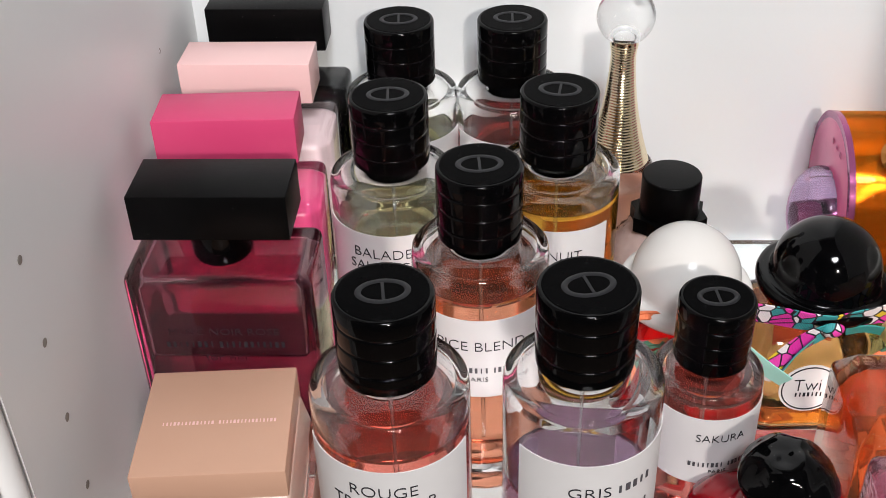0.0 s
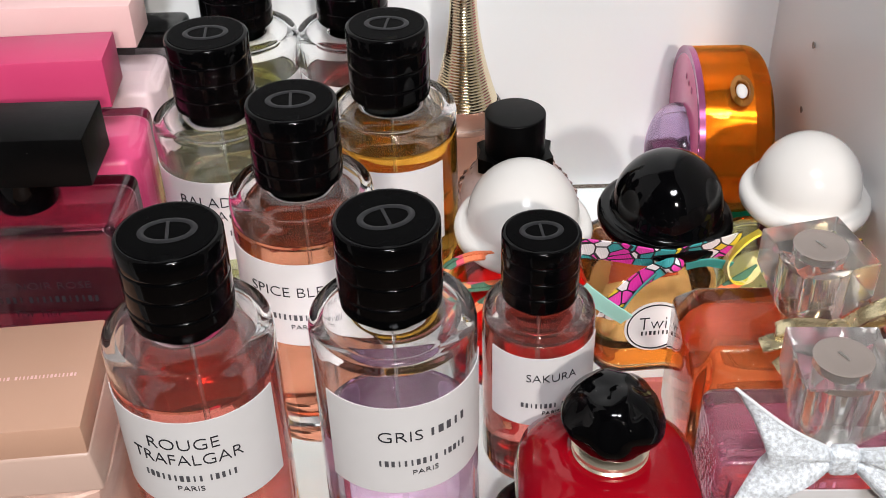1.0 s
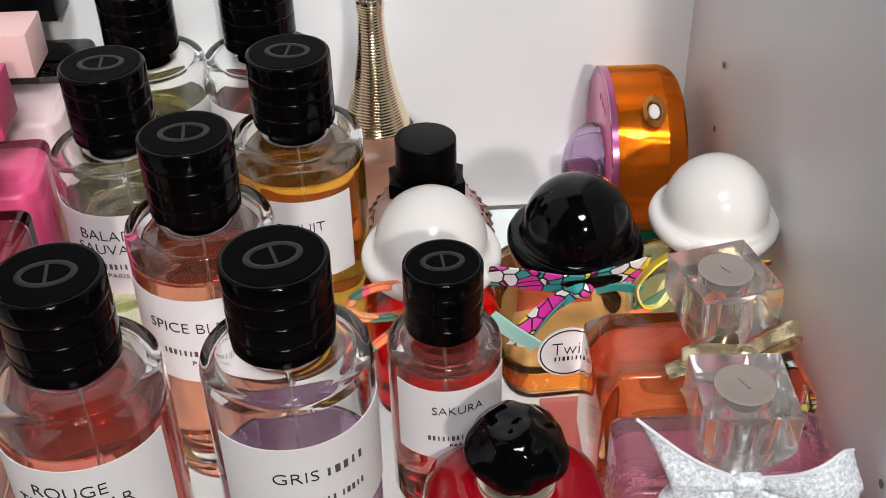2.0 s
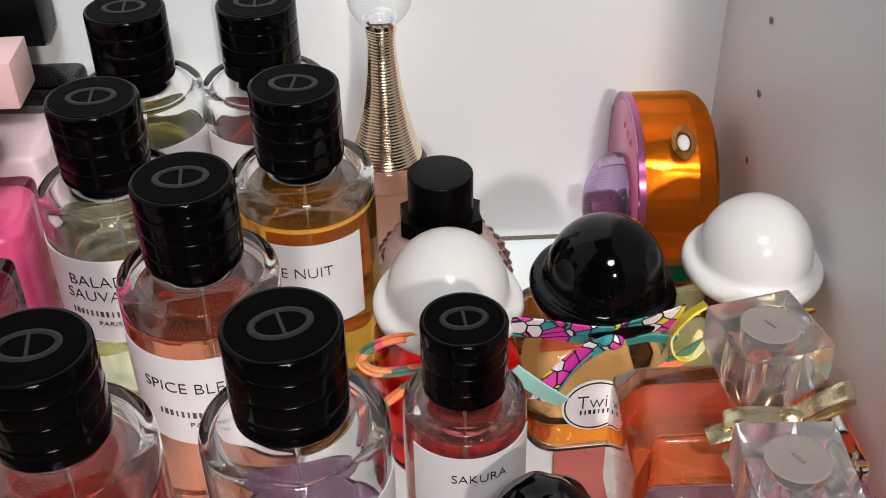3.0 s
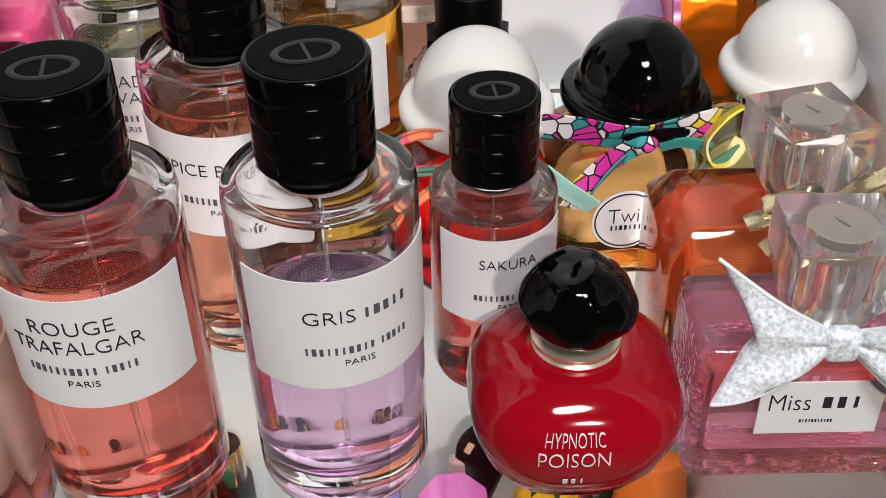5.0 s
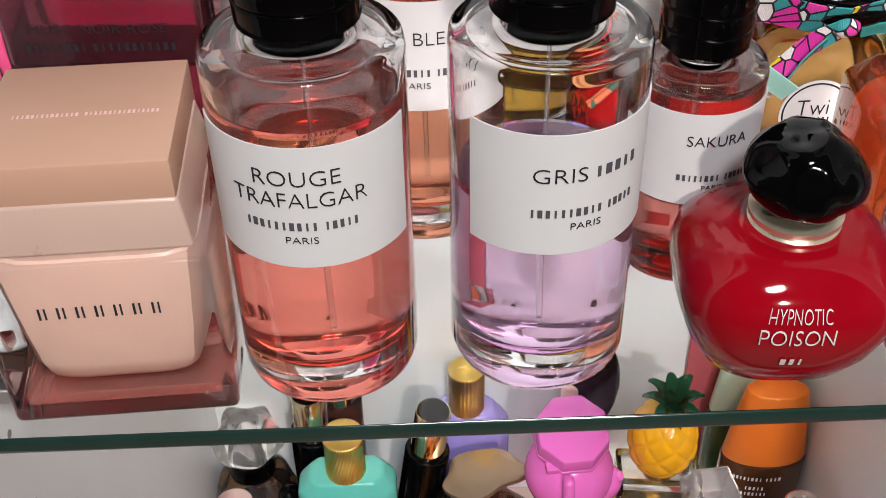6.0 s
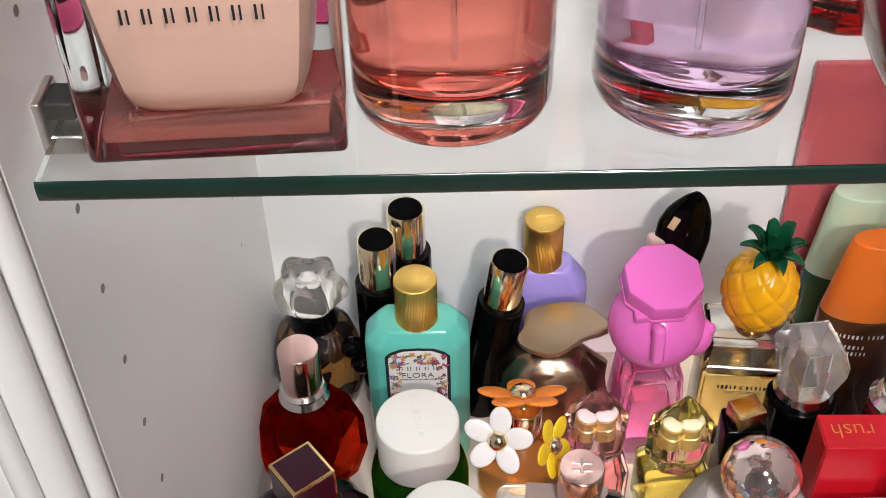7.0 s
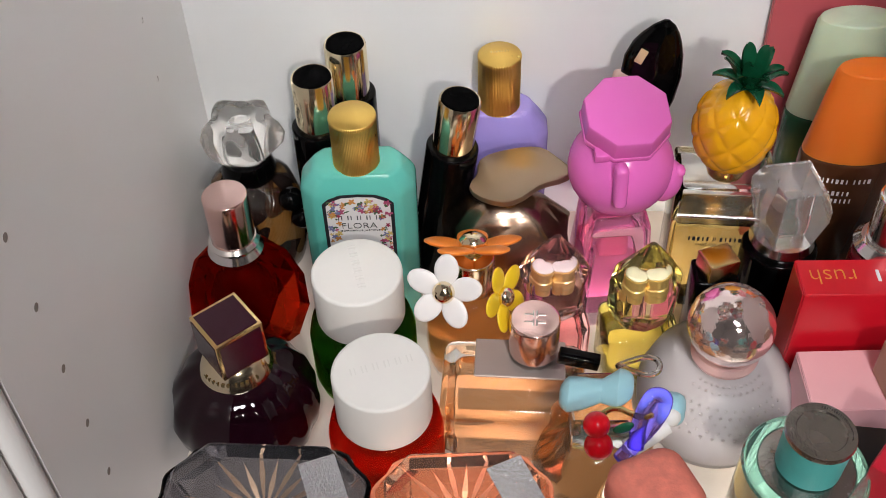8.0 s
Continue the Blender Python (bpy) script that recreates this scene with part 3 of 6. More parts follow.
def gold_neck_bottle(x, y):
    b = thing("perfume_bottle", "teardrop bottle with a ringed gold neck and crystal ball", "perfume bottle", x, y, S)
    part("glass_body", lathe([(0, 0), (0.014, 0), (0.019, 0.006), (0.0225, 0.020), (0.0215, 0.040), (0.0185, 0.060), (0.0168, 0.070), (0.0170, 0.0755), (0.0150, 0.078), (0, 0.078)], 56), CLEAR, b, angle=60)
    part("liquid", lathe([(0, 0.006), (0.014, 0.007), (0.019, 0.020), (0.0185, 0.040), (0.0160, 0.058), (0.0145, 0.066), (0, 0.066)], 48), liquid("juice", (0.95, 0.72, 0.62)), b)
    prof = [(0, 0.0775)]
    n = 46
    for k in range(n + 1):
        u = k / n
        z = 0.0775 + 0.060 * u
        r = 0.0052 + 0.0094 * (1 - u) ** 2.1 + 0.0012 * max(0.0, (u - 0.88) / 0.12)
        g = 0.00028 if u < 0.96 else 0.0
        prof += [(r, z), (r + g, z + 0.0003), (r + g, z + 0.0008), (r, z + 0.0011)]
    prof += [(0, 0.1392)]
    part("gold_neck", lathe(prof, 48), PALEGOLD, b, "pale gold neck with fine rings", angle=20)
    knob = part("ball", ball(0.0128, z=0.1488), CLEAR, b, "clear crystal ball")
    part("inner_drop", ball(0.0042, sz=0.8, z=0.1425), AIR, knob)


gold_neck_bottle(0.1245, 0.5130)


def studded_bottle(x, y):
    """A glass bottle covered with small pyramids, with a black cap on a spiked collar."""
    b = thing("perfume_bottle", "studded clear glass bottle with a matt black cap", "perfume bottle", x, y, S)
    bm = bmesh.new()
    n, rows = 26, 9
    def prof(u):
        return 0.0245 + 0.0035 * math.sin(math.pi * min(1.0, u * 1.1)) - 0.010 * max(0.0, u - 0.72) ** 1.3 / 0.19
    for j in range(rows):
        for k in range(n):
            u0, u1 = j / rows, (j + 1) / rows
            a0, a1 = 2 * math.pi * (k + 0.5 * (j % 2)) / n, 2 * math.pi * (k + 1 + 0.5 * (j % 2)) / n
            c = []
            for u, a in ((u0, a0), (u0, a1), (u1, a1), (u1, a0)):
                c.append(bm.verts.new((prof(u) * math.cos(a), prof(u) * math.sin(a), 0.002 + 0.064 * u)))
            um, am = (u0 + u1) / 2, (a0 + a1) / 2
            tip = bm.verts.new(((prof(um) + 0.0024) * math.cos(am), (prof(um) + 0.0024) * math.sin(am), 0.002 + 0.064 * um))
            for e in range(4):
                bm.faces.new((c[e], c[(e + 1) % 4], tip))
    part("studded_glass", bm, glass("studded_glass", (0.97, 0.90, 0.88), 1.45), b, "pyramid studded clear glass", smooth=False)
    part("core", lathe([(0, 0.002), (0.0225, 0.002), (0.0235, 0.03), (0.0215, 0.055), (0.012, 0.067), (0, 0.067)], 40), mat("dusty_pink_core", (0.60, 0.49, 0.46), 0.3), b)
    star = [((0.0175 if k % 2 else 0.0148) * math.cos(math.pi * k / 8), (0.0175 if k % 2 else 0.0148) * math.sin(math.pi * k / 8)) for k in range(16)]
    part("spiked_collar", slab(star, 0.0655, 0.0725), BLACKMATT, b, smooth=False)
    part("cap", lathe(rounded(0.0130, 0.0725, 0.0910, 0.0008), 48), BLACKMATT, b, "matt black cap")


studded_bottle(0.1452, 0.4760)

WHITEHAT = mat("white_gloss", (0.72, 0.70, 0.675), 0.20, vary=0.02, scale=60, spec=0.28)
BLACKHAT = mat("black_gloss", (0.0012, 0.0012, 0.0015), 0.06, spec=0.24, dust=0.10, vary=0.3, scale=200, bump=0.03, bump_scale=1200)
PRINT = patterned("printed_silk", [(0.72, 0.03, 0.36), (0.85, 0.80, 0.82), (0.82, 0.60, 0.04), (0.78, 0.06, 0.42), (0.04, 0.33, 0.34), (0.74, 0.04, 0.38), (0.86, 0.82, 0.84)], 165, outline=0.05)
TEALSILK = mat("aqua_silk", (0.36, 0.70, 0.62), 0.55, vary=0.1, bump=0.3)
CORALSILK = patterned("coral_silk", [(0.80, 0.20, 0.08), (0.70, 0.08, 0.14), (0.75, 0.30, 0.12), (0.06, 0.16, 0.10)], 160)
YELLOWSILK = patterned("yellow_silk", [(0.72, 0.55, 0.04), (0.60, 0.50, 0.06), (0.75, 0.66, 0.30)], 150)


def hat_bottle(label, x, y, hat, juice, tilt, label_disc=False, hat_z=0.0, rz=0.0, hat_s=1.0):
    """A rounded lantern bottle under a bowler-hat cap."""
    b = thing("perfume_bottle", label, "perfume bottle", x, y, S, rz, group="bowler-hat bottles")
    part("glass_body", box(0.052, 0.052, 0.0, 0.056, 0.013, 6), CLEAR, b, angle=70)
    part("liquid", box(0.045, 0.045, 0.005, 0.047, 0.011, 5), juice, b, angle=70)
    part("neck", lathe([(0, 0.054), (0.0125, 0.054), (0.0125, 0.066 + hat_z), (0, 0.066 + hat_z)], 32), mat("berry_neck", (0.12, 0.02, 0.05), 0.2), b)
    z = 0.0665 + hat_z
    prof = [(0, z - 0.001), (0.020, z - 0.0035), (0.0248, z - 0.0030), (0.0268, z - 0.0005), (0.0271, z + 0.0022), (0.0262, z + 0.0044), (0.0246, z + 0.0048), (0.0231, z + 0.0046), (0.0220, z + 0.0056)]
    prof += [(0.0217 * math.cos(a), z + 0.0075 + 0.0225 * math.sin(a)) for a in [math.pi / 2 * k / 14 for k in range(14)]] + [(0, z + 0.0300)]
    prof = [(r * hat_s, z + (h - z) * hat_s) for r, h in prof]
    part("hat_cap", at(lathe(prof, 64), 0, 0, 0, tilt[0], tilt[1]), hat, b, "glossy bowler-hat cap", angle=60)
    if label_disc:
        rim = part("label", at(lathe([(0, 0), (0.0125, 0), (0.0125, 0.0004), (0, 0.0004)], 40), -0.001, -0.0262, 0.0315, 90, 0, 0), PAPER, b, "round white label")
        part("label_ring", at(pipe([(0.0113 * math.cos(a), 0.0113 * math.sin(a), 0) for a in [2 * math.pi * k / 24 for k in range(24)]], 0.0003, 6, 2, True), -0.001, -0.0267, 0.0315, 90), INK, rim)
        part("print_bar", at(words("Twi", 0.0112, 0.0060), -0.002, -0.0268, 0.0335), INK, rim, smooth=False)
        part("print_bar", at(bars((0.0120,), 0.0022), -0.001, -0.0268, 0.0285), INK, rim, smooth=False)
    return b


w1 = hat_bottle("lantern bottle of red perfume with white bowler-hat cap", 0.1442, 0.4240, WHITEHAT, liquid("juice", (0.93, 0.10, 0.10)), (4, 0), hat_z=0.0045, rz=8)
bl = hat_bottle("lantern bottle of amber perfume with black bowler-hat cap and printed ribbon", 0.1970, 0.4310, BLACKHAT, liquid("juice", (0.99, 0.72, 0.42), 0.015), (3, 4), True, hat_z=0.002, rz=4)
w2 = hat_bottle("lantern bottle of pale yellow perfume with white bowler-hat cap", 0.2525, 0.4270, WHITEHAT, liquid("juice", (0.96, 0.93, 0.62)), (2, 2), hat_z=0.0122, rz=-5, hat_s=0.93)
part("ribbon", ribbon([(-0.0335, -0.0260, 0.0730), (-0.0220, -0.0275, 0.0718), (-0.0080, -0.0280, 0.0682), (0.0020, -0.0285, 0.0672)], 0.0120, twist=8, up=(0, -0.3, 1)), PRINT, bl, "printed silk ribbon")
part("ribbon", ribbon([(0.0020, -0.0285, 0.0672), (0.0130, -0.0280, 0.0692), (0.0220, -0.0270, 0.0702), (0.0280, -0.0240, 0.0690)], 0.0115, twist=-10, up=(0, -0.4, 1)), PRINT, bl, "printed silk ribbon")
part("ribbon", ribbon([(0.0080, -0.0280, 0.0625), (0.0160, -0.0285, 0.0640), (0.0260, -0.0265, 0.0600)], 0.0050, up=(0, -0.4, 1)), mat("sea_green_silk", (0.03, 0.30, 0.28), 0.5, bump=0.3), bl, "sea green ribbon edge")
part("ribbon", ribbon([(0.002, -0.029, 0.065), (-0.010, -0.031, 0.060), (-0.020, -0.033, 0.051), (-0.024, -0.0335, 0.044)], 0.0085, twist=60, up=(0.4, -0.2, 1)), PRINT, bl, "printed silk ribbon")
part("ribbon_knot", at(ball(0.0042, 1.1, 0.8, 0.9, seg=16), 0.002, -0.0295, 0.0655), PRINT, bl, "silk knot")
part("ribbon_end", ribbon([(-0.034, -0.034, 0.060), (-0.026, -0.037, 0.054), (-0.0165, -0.0395, 0.0475)], 0.0078, twist=10, up=(0.5, -0.3, 1)), TEALSILK, bl, "aqua striped ribbon end")
part("ribbon_end", ribbon([(-0.004, -0.0305, 0.0620), (-0.012, -0.0325, 0.0545), (-0.0185, -0.0340, 0.0455)], 0.0050, twist=12, up=(0.5, -0.3, 1)), mat("teal_silk", (0.03, 0.22, 0.20), 0.5, bump=0.3), bl, "teal ribbon end")
part("ribbon_loop", ribbon([(-0.0117, -0.0215, 0.0715), (-0.0230, -0.0240, 0.0748), (-0.0318, -0.0250, 0.0725), (-0.0345, -0.0255, 0.0680), (-0.0305, -0.0262, 0.0635), (-0.0220, -0.0262, 0.0618), (-0.0110, -0.0250, 0.0612)], 0.0034, 0.0016, up=(0, 0, 1)), CORALSILK, w1, "coral striped ribbon loop")
part("ribbon_end", ribbon([(-0.0110, -0.0260, 0.0590), (-0.0200, -0.0275, 0.0545), (-0.0290, -0.0280, 0.0480)], 0.0034, 0.0016), CORALSILK, w1, "coral striped ribbon end")
part("ribbon_loop", ribbon([(-0.0160, -0.0220, 0.0760), (-0.0225, -0.0240, 0.0720), (-0.0280, -0.0255, 0.0635), (-0.0255, -0.0262, 0.0560), (-0.0195, -0.0255, 0.0565), (-0.0150, -0.0230, 0.0630)], 0.0062, 0.0008, twist=30, up=(0.3, -0.7, 0.4)), YELLOWSILK, w2, "yellow striped ribbon loop")
part("ribbon_end", ribbon([(-0.0150, -0.0240, 0.0600), (-0.0240, -0.0270, 0.0545), (-0.0340, -0.0290, 0.0465)], 0.0050, 0.0008, twist=30), CORALSILK, w2, "coral ribbon end")
part("ribbon_end", ribbon([(0.0100, -0.0140, 0.0600), (0.0180, -0.0150, 0.0650), (0.0240, -0.0140, 0.0660)], 0.0090, 0.0008, twist=40), patterned("orange_yellow_silk", [(0.78, 0.55, 0.04), (0.80, 0.22, 0.05), (0.75, 0.60, 0.10), (0.70, 0.05, 0.30)], 190, outline=0.06), w2, "orange and yellow printed ribbon end")


def drum_bottle(x, y, z):
    """A drum of amber glass standing on its rim, one pink face and a curved lilac cap."""
    b = thing("perfume_bottle", "amber glass drum bottle with pink face and lilac cap", "perfume bottle", x, y, z, -1.0)
    part("amber_ring", at(lathe([(0, -0.0165), (0.0365, -0.0165), (0.0388, -0.0155), (0.0395, -0.0135)] + [(0.0395 - 0.0085 * (1 - math.cos(a)), 0.0095 + 0.0085 * math.sin(a)) for a in [math.pi / 2 * k / 6 for k in range(7)]] + [(0, 0.0180)], 72), 0, 0, 0.0395, 0, 90, 0), glass("amber_glass", (0.95, 0.55, 0.14), 1.46, cloud=0.06), b, "amber orange glass ring", angle=40)
    core = lathe([(0, -0.0145), (0.0335, -0.0145), (0.0340, -0.012), (0.0340, 0.009), (0.0290, 0.0140), (0, 0.0140)], 72)
    for v in core.verts:
        v.co += Vector((v.co.x, v.co.y, 0)) * (0.07 * noise.noise(Vector((v.co.x * 90, v.co.y * 90, v.co.z * 110))) - 0.04)
    part("gold_core", at(core, 0, 0, 0.0395, 0, 90, 0), mat("amber_core", (0.74, 0.32, 0.055), 0.16, 0.85, vary=0.6, scale=70, bump=1.0, bump_scale=45), b)
    for s in (-1,):
        part("rim_band", at(lathe([(0.0375, -0.0014), (0.0398, -0.0014), (0.0398, 0.0014), (0.0375, 0.0014)], 72), s * 0.0158, 0, 0.0395, 0, 90, 0), mat("violet_rim", (0.45, 0.12, 0.28), 0.15, 0.7), b, "violet metal rim")
    face = part("face", at(lathe([(0, 0), (0.0355, 0), (0.0370, 0.0008), (0.0355, 0.0016), (0, 0.0016)], 64), -0.0176, 0, 0.0395, 0, 90, 0), mat("pink_enamel", (0.86, 0.20, 0.40), 0.18, vary=0.08, scale=90), b, "pink enamel face")
    part("print_bar", at(bars((0.003, 0.003, 0.003), 0.003, 0.004), -0.0181, -0.006, 0.068, 0, 0, -90), mat("rose_ink", (0.55, 0.10, 0.25), 0.4), face, smooth=False)
    ring = lathe([(0.0026, -0.001), (0.0046, -0.001), (0.0052, 0.0008), (0.0034, 0.0018), (0.0026, -0.001)], 28)
    for v in ring.verts:
        v.co.y *= 1.5
    eye = part("eyelet", at(ring, 0.002, -0.0226, 0.0722, 36, 0, 0), mat("burnt_amber", (0.42, 0.17, 0.03), 0.1, 0.7, coat=0.6), b, "dark amber oval eyelet")
    part("eyelet_pin", at(ball(0.0026, 1.0, 1.4, 0.5, seg=16), 0.002, -0.0227, 0.0724, 36, 0, 0), PAPER, eye, "white pin")
    dome = ball(0.0245, 0.62, 1.0, 1.0, seg=40)
    for v in dome.verts:
        v.co.x = min(v.co.x, 0.002)
    cap = part("cap", at(dome, -0.0200, -0.006, 0.0300), glass("lilac_glass", (0.84, 0.74, 0.86), 1.4, cloud=0.03), b, "clear lilac domed cap", angle=50)
    part("pump", at(lathe(rounded(0.0060, 0.0, 0.0105, 0.001), 28), -0.0185, -0.006, 0.0300, 0, -90, 0), mat("plum_pump", (0.16, 0.05, 0.10), 0.2, 0.6), cap, "dark plum pump")


drum_bottle(0.2455, 0.5230, S + 0.0125)
# Green block added for the shelf's back edge, seen refracted under the drum.
g = thing("edge_stand_in", "green block standing in for the refracted back edge of the shelf", "glass block", 0.2450, 0.5250, S)
part("block", box(0.050, 0.040, 0.0, 0.0125, 0.002), glass("green_glass", (0.15, 0.55, 0.42), 1.45), g)
part("base", box(0.046, 0.036, 0.001, 0.006, 0.001), mat("edge_green", (0.03, 0.22, 0.15), 0.3), g)


def cube_cap(b, x, y, low, high, rz, size=0.0285):
    """A clear cube on a round foot, with a pale disc and a steel pump inside."""
    ring = [2 * math.pi * k / 20 for k in range(20)]
    block = hull([(sx * size / 2, sy * size / 2, z) for sx in (-1, 1) for sy in (-1, 1) for z in (high - 0.0150, high)] + [(r * math.cos(a), r * math.sin(a), z) for a in ring for r, z in ((0.0136, low + 0.005), (0.0118, low))], 0.0006, 2)
    cap = part("cube_cap", at(block, x, y, 0, 0, 0, rz), CRYSTAL, b, "clear crystal cube cap", angle=20)
    part("pump_well", at(lathe([(0, low + 0.001), (0.0085, low + 0.001), (0.0092, high - 0.006), (0, high - 0.006)], 28), x, y), AIR, cap)
    part("pump", at(lathe([(0, low - 0.002), (0.0055, low - 0.002), (0.0055, low + 0.006), (0.0062, low + 0.007), (0.0062, high - 0.0085), (0, high - 0.0085)], 28), x, y), SILVER, cap)
    part("disc", at(lathe([(0, high - 0.0002), (0.0092, high - 0.0002), (0.0095, high + 0.0002), (0.0088, high + 0.0004), (0.0080, high + 0.0002), (0, high + 0.0002)], 36), x, y), mat("pearl_disc", (0.30, 0.255, 0.23), 0.25), cap, "pearl grey disc")
    part("print_bar", at(box(0.0008, 0.0045, high + 0.0004, high + 0.0007, 0), x, y, 0, 0, 0, 30), STEEL, cap)


def wedge_bottle(x, y):
    """A broad amber bottle with sloping shoulders, a crystal cube cap and a gold bow."""
    b = thing("perfume_bottle", "broad amber glass bottle with crystal cube cap and gold bow", "perfume bottle", x, y, S, -1.0)
    def shell(w, d, z0, z1, top):
        return hull([(sx * w / 2, sy * d / 2, z) for sx in (-1, 1) for sy in (-1, 1) for z in (z0, z1 - 0.010)] + [(sx * (w / 2 - top), sy * (d / 2 - top), z1) for sx in (-1, 1) for sy in (-1, 1)], 0.0014, 2)
    part("glass_body", shell(0.0765, 0.048, 0.0, 0.0620, 0.007), CLEAR, b, angle=30)
    part("liquid", hull([(sx * w, sy * d, z) for sx in (-1, 1) for sy in (-1, 1) for w, d, z in ((0.0312, 0.0180, 0.006), (0.0318, 0.0180, 0.030), (0.0290, 0.0155, 0.0500))], 0.0030, 3), liquid("juice", (0.99, 0.47, 0.26), 0.14), b, angle=70)
    part("print_bar", at(bars((0.030,), 0.005), 0, -0.0233, 0.016), PAPER, b, smooth=False)
    part("neck", at(lathe([(0, 0.061), (0.010, 0.061), (0.009, 0.066), (0, 0.066)], 28), 0.006, 0.002), PALEGOLD, b)
    cube_cap(b, 0.0062, 0.0020, 0.0650, 0.0920, 14, 0.0298)
    gold = mat("gold_leather", (0.82, 0.70, 0.44), 0.26, 1.0, vary=0.1, scale=200, bump=0.2)
    bow = part("bow", at(ball(0.0046, 1.3, 0.9, 0.9, seg=18), 0.0105, -0.0185, 0.0705), gold, b, "gold leather bow")
    part("bow_loop", ribbon([(0.0105, -0.0185, 0.0705), (0.0180, -0.0190, 0.0775), (0.0255, -0.0185, 0.0815), (0.0285, -0.0180, 0.0800), (0.0270, -0.0175, 0.0760), (0.0190, -0.0180, 0.0725), (0.0105, -0.0180, 0.0700)], 0.0062, 0.0011, up=(0.1, 1, 0.3)), gold, bow)
    part("bow_loop", ribbon([(0.0105, -0.0185, 0.0710), (0.0020, -0.0195, 0.0735), (-0.0070, -0.0195, 0.0735), (-0.0110, -0.0190, 0.0710), (-0.0040, -0.0185, 0.0695), (0.0105, -0.0180, 0.0695)], 0.0058, 0.0011, up=(0.1, 1, 0.3)), gold, bow)
    part("bow_end", ribbon([(0.0090, -0.0190, 0.0700), (-0.0040, -0.0210, 0.0705), (-0.0165, -0.0220, 0.0670)], 0.0060, 0.0011, twist=40, up=(0, 0.6, 0.8)), gold, bow)
    part("bow_end", ribbon([(0.0090, -0.0190, 0.0695), (-0.0010, -0.0215, 0.0655), (-0.0100, -0.0235, 0.0575)], 0.0056, 0.0011, twist=30, up=(0, 0.6, 0.8)), gold, bow)


wedge_bottle(0.2395, 0.3735)


